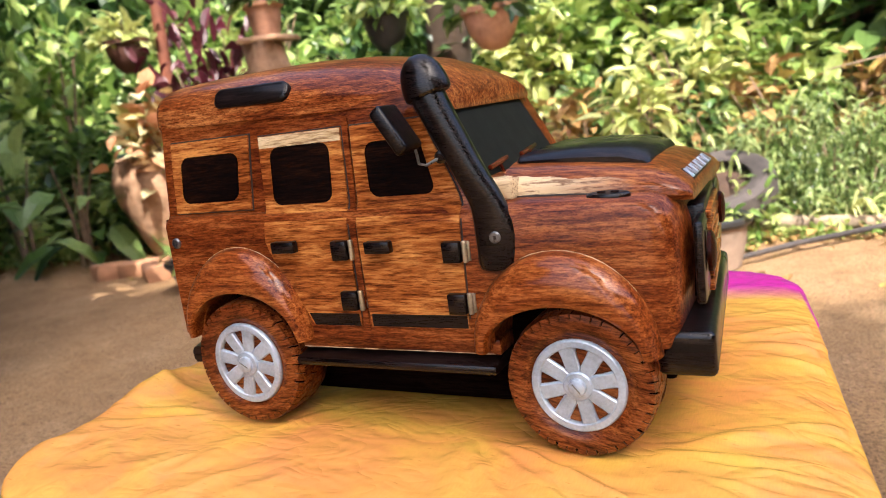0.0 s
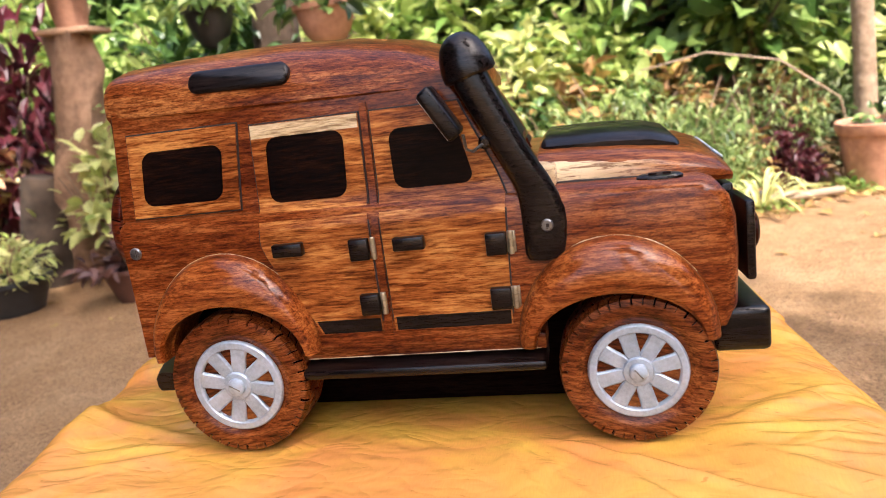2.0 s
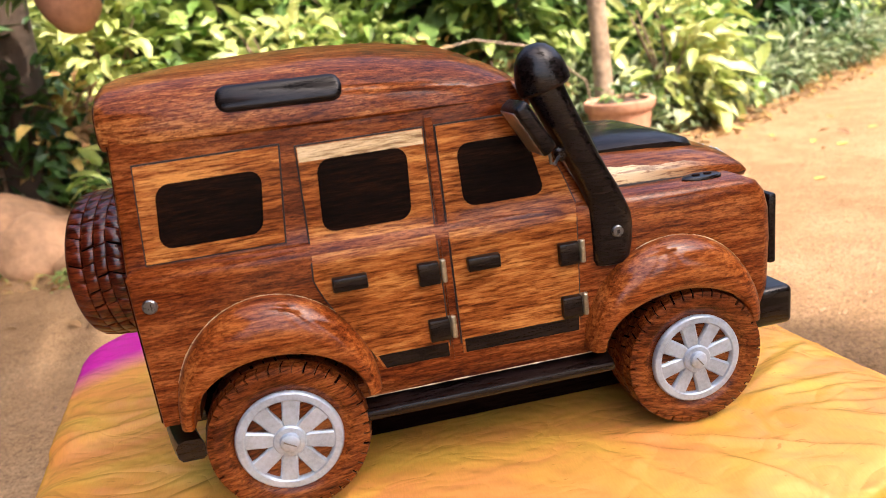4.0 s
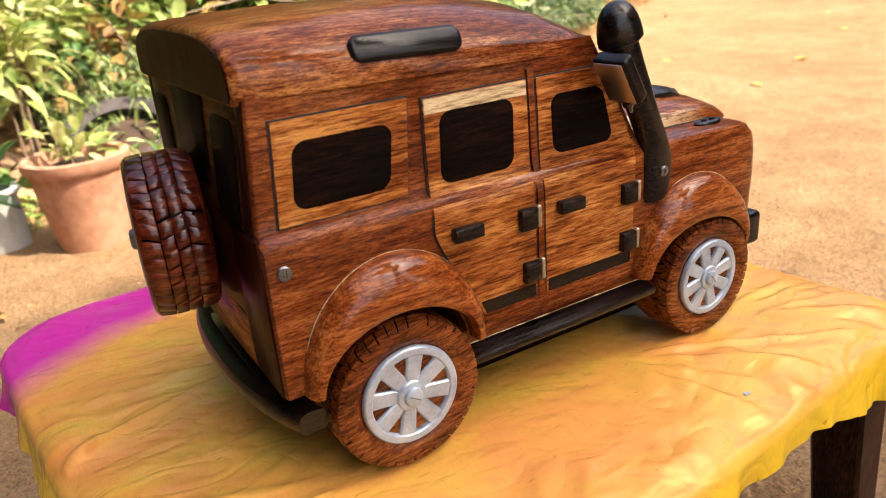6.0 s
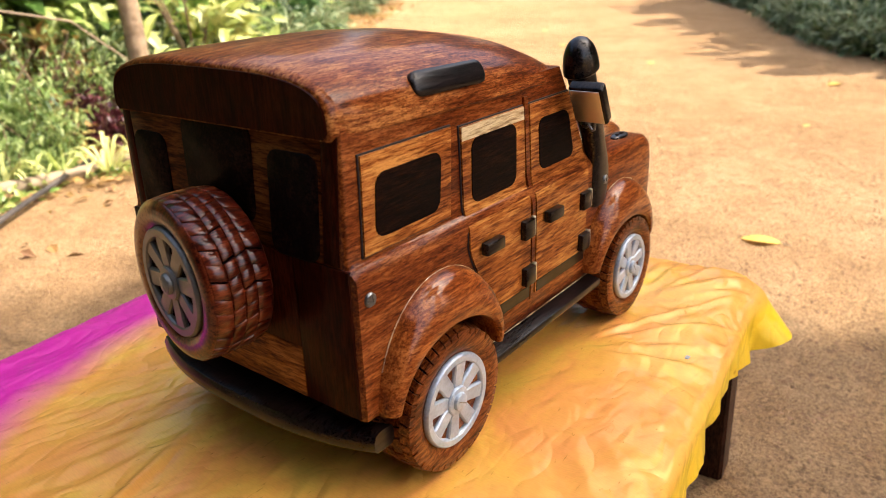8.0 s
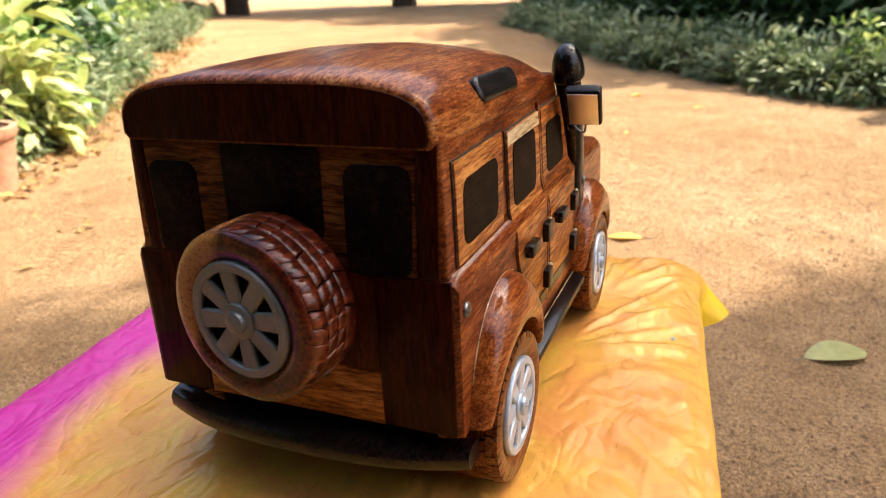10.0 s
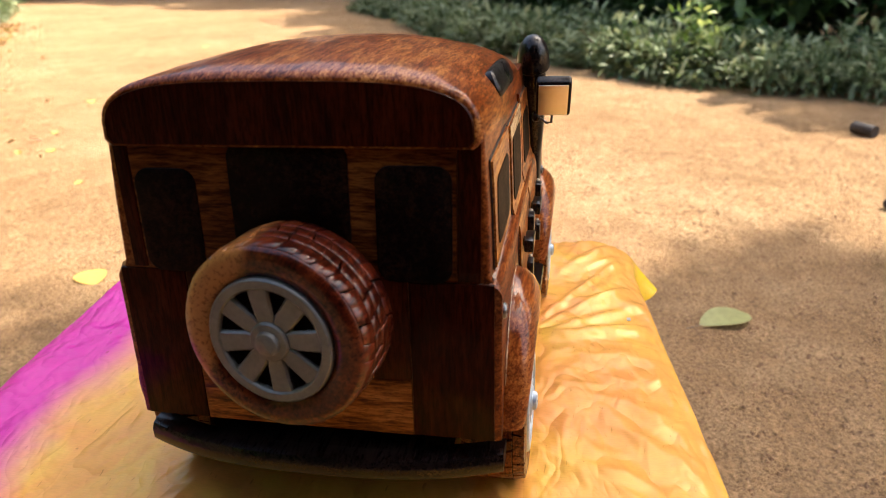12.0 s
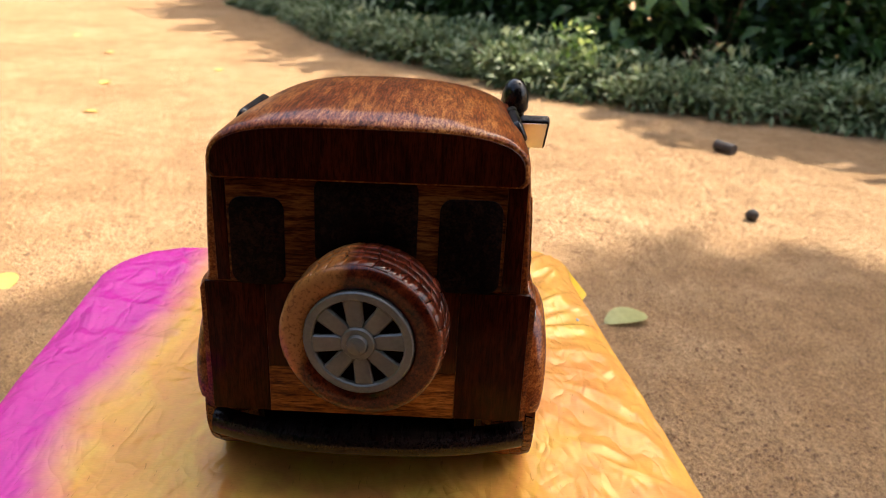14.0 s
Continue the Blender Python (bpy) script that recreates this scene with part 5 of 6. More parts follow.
shrub("potted_plant", "dark purple-brown leafy plant in a clay bowl", "plant", (-1.40, 1.55, 0.09), (0.17, 0.17, 0.15), 330, (0.055, 0.6), leaf_material("brown_leaves", [(0.05, 0.02, 0.018), (0.10, 0.04, 0.03), (0.16, 0.07, 0.05)], 0.15), low=0.01, seed=8)


def build_tyre_planter():
    t = thing("tyre_planter", "old rubber tyre lying in the bed as a planter", "tyre", (0.03, 2.12, 0.05))
    t.matrix_basis = pose(-0.01, 2.13, 0.105, 24, -6, 0)
    prof = [(0.135, 0.0), (0.185, 0.0), (0.205, 0.02), (0.21, 0.06), (0.20, 0.10), (0.18, 0.115), (0.145, 0.11), (0.13, 0.10), (0.145, 0.095), (0.17, 0.06), (0.135, 0.0)]
    part("carcass", revolve(prof, 48), RUBBER, t)
    part("soil", revolve([(0.003, 0.0), (0.165, 0.0), (0.16, 0.05), (0.08, 0.07), (0.003, 0.07)], 24, 0.02, 3), SOIL, t)
    blades("grass_tuft", "narrow green leaves growing out of a tyre", "plant", (0.02, 2.18, 0.15), 12, 0.22, 0.016, L_BRIGHT, 3, 1.5)
    shrub("herb", "low feathery green herb beside an old tyre", "herb", (0.10, 2.0, 0.0), (0.13, 0.10, 0.20), 220, (0.05, 0.3), L_BRIGHT, low=0.01, seed=77)


build_tyre_planter()


def build_jar():
    t = thing("clay_jar", "large broken earthen jar on the bare soil", "clay jar", (-2.64, 2.06, 0))
    prof = [(0.03, 0.0), (0.09, 0.0), (0.13, 0.05), (0.18, 0.17), (0.23, 0.31), (0.24, 0.40), (0.22, 0.48), (0.19, 0.51), (0.175, 0.49), (0.19, 0.43), (0.15, 0.39), (0.003, 0.39)]
    part("wall", revolve(prof, 36, 0.03, 5), CLAY, t)
    part("rim", revolve([(0.185, 0.485), (0.205, 0.49), (0.208, 0.505), (0.19, 0.518), (0.176, 0.51)], 36, 0.02, 5), CLAY, t, "chipped thick rim")
    part("soil", revolve([(0.003, 0.38), (0.16, 0.38), (0.15, 0.41), (0.003, 0.42)], 24, 0.02, 5), SOIL, t)
    shrub("coleus", "pale pink and cream coleus growing on a clay jar", "plant", (-2.44, 1.95, 0.40), (0.24, 0.22, 0.42), 340, (0.10, 0.7), L_COLEUS, low=-0.06, seed=9, flowers=(L_PINK, 3, 0.035))
    for k, (x, y, w, a) in enumerate(((-2.42, 1.66, 0.11, 20), (-2.27, 1.58, 0.09, -35), (-2.58, 1.60, 0.08, 70))):
        b = box(-w, w, -0.05, 0.05, 0, 0.07, 0.008)
        for v in b.verts:
            v.co += Vector([0.012 * noise.noise((v.co.x * 20 + k, v.co.y * 20, v.co.z * 20 + j * 5)) for j in range(3)])
        ob = mesh_object("brick", b, BRICKM)
        ob.matrix_basis = pose(x, y, -0.005, 4, 3 * k, a)
        tagged(ob, "broken pale orange brick lying on the ground", "brick", "loose bricks")
    for k, (x, y, r) in enumerate(((-1.42, 2.05, 0.20), (-1.12, 2.12, 0.19), (-0.86, 2.2, 0.15), (-1.62, 1.88, 0.12), (-1.30, 2.30, 0.26), (-2.30, 2.15, 0.16), (-2.05, 2.1, 0.12), (-0.50, 2.16, 0.12), (-0.33, 2.20, 0.11), (-0.62, 2.10, 0.10), (-0.20, 2.18, 0.08), (-0.08, 2.26, 0.10), (-0.74, 2.28, 0.16), (-0.42, 2.36, 0.15), (-0.58, 2.32, 0.14), (-0.95, 2.0, 0.09), (0.92, 2.48, 0.10), (0.75, 2.5, 0.08), (-0.2, 2.3, 0.09))):
        bm = bmesh.new()
        bmesh.ops.create_icosphere(bm, subdivisions=3, radius=r)
        for v in bm.verts:
            v.co *= 1 + 0.28 * noise.noise(v.co / r * 1.3 + Vector((k, 0, 0))) + 0.08 * noise.noise(v.co / r * 4)
            v.co.z *= 0.7
        ob = mesh_object("rock", bm, STONE, 0)
        ob.data.shade_smooth()
        ob.matrix_basis = pose(x, y, r * 0.25, 0, 0, 40 * k)
        tagged(ob, "rough reddish-brown garden rock in the bed", "rock", "garden rocks")


build_jar()


def bare_tree(name, label, pts, radii, material, category="tree", seed=0, rough=0.10):
    bm = tube(pts, radii, 14)
    for v in bm.verts:
        v.co += Vector([rough * max(radii) * noise.noise((v.co.x * 14 + seed, v.co.y * 14, v.co.z * 6 + q * 7)) for q in range(3)])
    ob = mesh_object(name, bm, material, 60)
    return tagged(ob, label, category)


# slab-topped stump carrying a pot, with a hollow dark foot
def build_pedestal():
    bare_tree("tree_stump", "tall pale eroded tree stump used as a stand", [(-1.90, 1.98, -0.03), (-1.88, 1.97, 0.12), (-1.86, 1.97, 0.25), (-1.83, 1.96, 0.40), (-1.82, 1.96, 0.55), (-1.80, 1.95, 0.68), (-1.78, 1.95, 0.82), (-1.77, 1.95, 0.935)], [0.17, 0.14, 0.115, 0.105, 0.095, 0.085, 0.088, 0.082], STUMP, "tree stump", 2, 0.42)
    bare_tree("tree_stump", "short dark rotten stump among rocks", [(-2.02, 1.86, -0.02), (-2.0, 1.87, 0.2), (-1.98, 1.88, 0.42)], [0.13, 0.10, 0.07], DARKBARK, "tree stump", 5)
    slab = box(-0.105, 0.105, -0.09, 0.09, 0, 0.022, 0.008)
    for v in slab.verts:
        v.co.x += 0.02 * noise.noise(v.co * 9)
    ob = mesh_object("stone_slab", slab, CLAY)
    ob.matrix_basis = pose(-1.74, 1.95, 0.93, 0, 2, 6)
    tagged(ob, "thin weathered slab lying on a tree stump", "slab")
    pot("plant_pot", "terracotta pot standing on a slab", (-1.74, 1.95, 0.952), 0.078, 0.056, 0.135, TERRA, 0.014, seed=8, group="terracotta pots")
    shrub("potted_plant", "leafy plant in a raised terracotta pot", "plant", (-1.74, 1.95, 1.07), (0.15, 0.15, 0.2), 120, (0.08, 0.5), L_GREEN, low=0.01, seed=10)


build_pedestal()


# hanging pots on a rail between a post and a trunk
def build_hanging():
    rack = thing("pot_rack", "rustic rail on posts for hanging pots", "pot rack", (-1.5, 2.3, 0))
    part("post", tube([(-1.29, 0.0, -0.05), (-1.22, 0, 0.9), (-1.16, 0.0, 2.0)], [0.034, 0.032, 0.03], 10), POSTWOOD, rack)
    part("rail", tube([(-1.7, -0.04, 1.93), (-0.6, 0.0, 1.96), (0.9, 0.02, 1.94)], 0.028, 8), POSTWOOD, rack)
    for x, y, z, r, mat, words, leafy in ((-2.88, 2.22, 0.95, 0.105, DARKCLAY, "dark clay hanging pot with a pale plant", L_YELLOW), (-1.33, 2.24, 0.835, 0.095, BLACKPOT, "grey-rimmed hanging pot with bright leaves", L_BRIGHT), (-0.84, 2.24, 0.775, 0.112, TERRA, "terracotta hanging bowl with a leafy plant", L_GREEN)):
        t = thing("hanging_pot", words, "hanging pot", (x, y, z), 0, "hanging pots")
        prof = [(0.02, -0.01), (r * 0.45, 0.0), (r * 0.8, 0.05), (r * 0.97, 0.10), (r, 0.135), (r + 0.012, 0.138), (r + 0.012, 0.16), (r - 0.005, 0.16), (r - 0.012, 0.13), (0.003, 0.12)]
        part("bowl", revolve(prof, 36, 0.004, 4), mat, t)
        for k in range(3):
            a = 2.1 * k + 0.5
            part("wire", tube([(r * math.cos(a), r * math.sin(a), 0.15), (0, 2.29 - y, 1.95 - z)], 0.0016, 5), WIRE, t)
        shrub("hanging_plant", "leafy plant growing in a hanging pot", "plant", (x, y, z + 0.13), (0.19, 0.19, 0.20), 150, (0.08, 0.5), leafy, low=0.0, seed=int(20 + r * 100 + x * 10))


build_hanging()

bare_tree("tree", "dark tree trunk among the foliage", [(-1.22, 2.55, -0.05), (-1.18, 2.50, 0.7), (-1.10, 2.43, 1.3), (-0.95, 2.40, 2.4)], [0.13, 0.10, 0.09, 0.075], DARKBARK, seed=8)
bare_tree("tree", "slim pale tree trunk behind a terracotta pot", [(1.22, 2.58, -0.05), (1.20, 2.57, 0.5), (1.17, 2.56, 1.1), (1.10, 2.6, 2.3)], [0.046, 0.040, 0.037, 0.034], BARK, seed=11)
bare_tree("fallen_branch", "bleached branch lying along the edge of the bed", [(-0.25, 2.02, 0.03), (0.2, 2.10, 0.035), (0.6, 2.06, 0.03), (1.0, 2.16, 0.03)], [0.022, 0.026, 0.022, 0.014], STICK, "branch", 3)
bare_tree("fallen_branch", "thin arching dry twig over the bed", [(0.35, 2.5, 0.52), (0.6, 2.42, 0.56), (0.85, 2.38, 0.50), (1.08, 2.45, 0.33), (1.15, 2.5, 0.05)], [0.003, 0.004, 0.004, 0.004, 0.004], STICK, "branch", 4)
bare_tree("hose", "dark hose lying on the sand by the bed", [(0.05, 1.62, 0.02), (0.25, 1.80, 0.03), (0.5, 2.0, 0.035), (0.75, 2.2, 0.04)], [0.009, 0.009, 0.009, 0.009], RUBBER, "hose", 4)

# large drooping leaves at the left end of the bed
shrub("large_leaved_plant", "plant with large drooping dark green leaves", "plant", (-3.02, 1.82, 0), (0.30, 0.26, 0.62), 34, (0.25, 0.42), L_GREEN, low=0.05, seed=61, droop=0.6, clumps=9)
shrub("large_leaved_plant", "plant with large drooping green leaves", "plant", (-3.6, 1.9, 0), (0.34, 0.28, 0.7), 40, (0.24, 0.45), L_BRIGHT, low=0.05, seed=62, droop=0.5, clumps=9)

# spider plants
blades("spider_plant", "pale striped spider plant at the edge of the bed", "plant", (0.70, 2.03, 0.02), 22, 0.24, 0.018, L_YELLOW, 1, 1.25)
blades("spider_plant", "small striped spider plant by the path", "plant", (0.40, 2.14, 0.03), 14, 0.2, 0.016, L_YELLOW, 2, 1.2)
blades("spider_plant", "pale striped spider plant by the path", "plant", (0.58, 2.10, 0.03), 14, 0.22, 0.016, L_BRIGHT, 4, 1.3)

# --- planting of the bed: one of each kind, then copies ---
PROTO = {
    "broad": lambda at, s: shrub("broad_leaved_shrub", "mid-green broad-leaved shrub in the bed", "shrub", at, (0.36, 0.34, 0.62), 620, (0.105, 0.48), L_GREEN, seed=s, group="garden shrubs"),
    "bright": lambda at, s: shrub("bright_shrub", "bright light-green shrub in the sun", "shrub", at, (0.34, 0.32, 0.58), 620, (0.095, 0.5), L_BRIGHT, seed=s, group="garden shrubs"),
    "yellow": lambda at, s: shrub("croton_shrub", "yellow-green drooping shrub in the bed", "shrub", at, (0.24, 0.24, 0.55), 240, (0.125, 0.40), L_YELLOW, seed=s, droop=0.5, group="garden shrubs"),
    "fine": lambda at, s: shrub("feathery_herb", "soft feathery light-green herb patch", "herb", at, (0.34, 0.30, 0.50), 1500, (0.062, 0.20), L_FINE, seed=s, low=0.02, droop=0.55, plumes=38, group="feathery herbs"),
    "flower": lambda at, s: shrub("flowering_herb", "feathery herb with tiny white flowers", "herb", at, (0.32, 0.28, 0.42), 1300, (0.058, 0.21), L_FINE, seed=s, low=0.02, droop=0.5, plumes=34, flowers=(L_WHITE, 60, 0.011), group="feathery herbs"),
    "dry": lambda at, s: shrub("withered_shrub", "withered shrub with dry brown leaves", "shrub", at, (0.26, 0.24, 0.36), 170, (0.09, 0.5), L_DRY, seed=s, droop=0.5, group="withered shrubs"),
    "purple": lambda at, s: shrub("purple_shrub", "dark purple-red leafy shrub", "shrub", at, (0.32, 0.28, 0.50), 700, (0.075, 0.5), L_PURPLE, seed=s, group="garden shrubs"),
    "dark": lambda at, s: shrub("dark_shrub", "dense dark green shrub at the back", "shrub", at, (0.55, 0.5, 1.0), 1100, (0.15, 0.45), L_DARK, seed=s, group="background shrubs"),
    "back": lambda at, s: shrub("tall_shrub", "tall mid-green shrub at the back of the bed", "shrub", at, (0.55, 0.5, 1.15), 1000, (0.16, 0.42), L_GREEN, seed=s, group="background shrubs"),
    "hedge": lambda at, s: shrub("variegated_hedge_plant", "low grey-green variegated hedge plant", "hedge plant", at, (0.26, 0.26, 0.27), 820, (0.078, 0.27), L_HEDGE, seed=s, low=0.02, clumps=26, group="hedge plants"),
    "ground": lambda at, s: shrub("ground_cover", "low bright weeds along the bed's edge", "weeds", at, (0.2, 0.16, 0.07), 160, (0.05, 0.55), L_BRIGHT, seed=s, low=0.0, group="edge weeds"),
}
MADE = {}


def plant(kind, x, y, size=1.0, turn=0.0, z=None, tall=1.0):
    key = kind + str(int(abs(x * 17 + y * 31)) % 2)
    h = (ground_height(x, y) if z is None else z) - 0.01
    if key not in MADE:
        MADE[key] = PROTO[kind]((x, y, h), 11 * len(MADE) + 3)
        ob = MADE[key]
    else:
        ob = copy_thing(MADE[key], pose(x, y, h, 0, 0, turn))
    ob.matrix_basis = pose(x, y, h, 0, 0, turn)
    ob.scale = (size, size, size * tall)
    return ob


def plant_bed():
    rng = random.Random(5)
    # front of the bed, from the far left to the pot by the trunk
    for x, y, kind, s in ((-3.55, 2.25, "broad", 1.0), (-3.2, 2.45, "broad", 1.2), (-3.85, 2.15, "bright", 0.9), (-3.0, 2.3, "bright", 0.8), (-4.3, 2.3, "broad", 1.1), (-3.4, 1.95, "ground", 1.2),
                          (-2.14, 2.34, "purple", 0.75), (-1.90, 2.36, "purple", 0.6), (-2.42, 2.26, "purple", 1.12), (-1.70, 2.5, "dark", 0.75), (-1.3, 2.5, "dark", 0.7), (-0.95, 2.62, "bright", 0.6), (-0.55, 2.70, "broad", 0.6), (-0.15, 2.62, "broad", 0.55), (-0.9, 2.12, "ground", 0.9), (-0.28, 2.06, "ground", 0.9), (-0.66, 1.98, "ground", 0.7), (0.90, 2.40, "purple", 0.42), 
                          (0.02, 2.40, "fine", 0.85), (0.25, 2.55, "fine", 1.0), (0.20, 2.46, "flower", 0.95), (0.36, 2.30, "flower", 0.8),
                          (0.55, 2.55, "fine", 1.0), (0.62, 2.34, "fine", 0.65), (0.80, 2.60, "fine", 0.9), (0.96, 2.66, "purple", 0.45), (0.88, 2.55, "purple", 0.35), (-0.02, 2.45, "fine", 0.6), (0.46, 2.22, "fine", 0.5),
                          (-0.72, 2.2, "ground", 1.1), (-1.62, 2.05, "ground", 1.2), (-2.95, 2.15, "broad", 0.6), (-3.75, 1.9, "ground", 1.2)):
        plant(kind, x, y, s, rng.uniform(0, 360), tall=2.1 if kind == "purple" and s > 1 else 1.0)
    for x, y, s in ((-0.58, 2.55, 1.0), (-0.22, 2.62, 0.9), (0.12, 2.72, 1.0), (0.5, 2.85, 0.9), (-1.05, 2.6, 1.1), (0.75, 2.45, 0.5), (-2.7, 2.5, 1.1), (-3.5, 2.6, 1.0), (0.95, 2.85, 0.7)):
        plant("dry", x, y, s, rng.uniform(0, 360))
    for x, y, kind, s in ((-4.3, 1.95, "bright", 1.2), (-4.75, 2.2, "broad", 1.5), (-4.5, 2.7, "bright", 1.7), (-5.2, 2.5, "bright", 1.8), (-5.0, 1.7, "broad", 1.3), (-4.0, 2.6, "bright", 1.5), (-5.7, 1.6, "bright", 1.7)):
        plant(kind, x, y, s, rng.uniform(0, 360), tall=1.25)
    # bank behind, rising in rows to close the view
    for row, (y0, kinds, s) in enumerate(((2.95, ("bright", "broad", "yellow", "bright"), 1.1), (3.45, ("broad", "bright", "bright", "back"), 1.25), (4.1, ("back", "dark", "broad"), 1.25), (4.9, ("dark", "back", "dark"), 1.5))):
        x = -6.5
        while x < 1.0 + (y0 - 2.3) * 1.05:
            if y0 > bed_edge(x) + 0.3:
                plant(rng.choice(kinds), x + rng.uniform(-0.12, 0.12), y0 + rng.uniform(-0.2, 0.2), s * rng.uniform(0.85, 1.2), rng.uniform(0, 360))
            x += 0.62 if row == 0 else 0.42 + 0.08 * row
    # variegated hedge along the left edge of the path, with a darker bank behind it
    d = 1.35
    while d < 13:
        x = d
        y = bed_edge(x)
        if d < 4.5 or rng.random() < 0.6:
            plant("hedge", x + rng.uniform(-0.05, 0.05), y + 0.22, rng.uniform(0.85, 1.25), rng.uniform(0, 360))
            plant("hedge", x - 0.15, y + 0.55, rng.uniform(0.9, 1.3), rng.uniform(0, 360))
        plant(rng.choice(("fine", "bright", "hedge", "broad")), x - 0.2, y + 0.95, rng.uniform(0.9, 1.3), rng.uniform(0, 360))
        plant(rng.choice(("back", "dark", "broad")), x - 0.5, y + 1.7, rng.uniform(1.0, 1.4), rng.uniform(0, 360))
        d += 0.30 if d < 5 else 0.6
    # hedge on the other side of the path
    edge = ((8.8, 2.6), (7.2, 1.6), (5.6, 1.0), (4.6, 0.35), (4.05, -0.15), (3.55, -0.6), (3.2, -1.05), (2.95, -1.5), (2.85, -2.0), (2.8, -2.6), (2.8, -3.3))
    for (xa, ya), (xb, yb) in zip(edge, edge[1:]):
        n = max(2, round(math.hypot(xb - xa, yb - ya) / 0.24))
        for k in range(n):
            u = k / n
            x, y = xa + (xb - xa) * u, ya + (yb - ya) * u
            plant("hedge", x + 0.22 + rng.uniform(-0.06, 0.06), y - 0.05, rng.uniform(0.8, 1.15), rng.uniform(0, 360))
            if k % 2 == 0:
                plant("hedge", x + 0.55, y - 0.1, rng.uniform(0.85, 1.2), rng.uniform(0, 360))
                plant(rng.choice(("dark", "dark", "dark", "back")), x + 1.25, y - 0.3, rng.uniform(0.8, 1.1), rng.uniform(0, 360))
    plant("bright", 3.75, -0.75, 0.6)
    # weeds and litter along the near edge
    for k in range(40):
        x = rng.uniform(-3.8, 1.3)
        plant("ground", x, bed_edge(x) + rng.uniform(-0.12, 0.1), rng.uniform(0.4, 0.9), rng.uniform(0, 360))


plant_bed()
shrub("croton_shrub", "slim croton with drooping yellow-green leaves", "shrub", (-0.30, 2.26, 0.03), (0.17, 0.15, 0.30), 84, (0.125, 0.36), L_YELLOW, low=0.30, seed=140, droop=0.7, clumps=7, group="garden shrubs")
shrub("croton_shrub", "small yellow-green croton among rocks", "shrub", (-0.80, 2.16, 0.03), (0.14, 0.12, 0.22), 60, (0.10, 0.42), L_BRIGHT, low=0.12, seed=141, droop=0.5, clumps=6, group="garden shrubs")


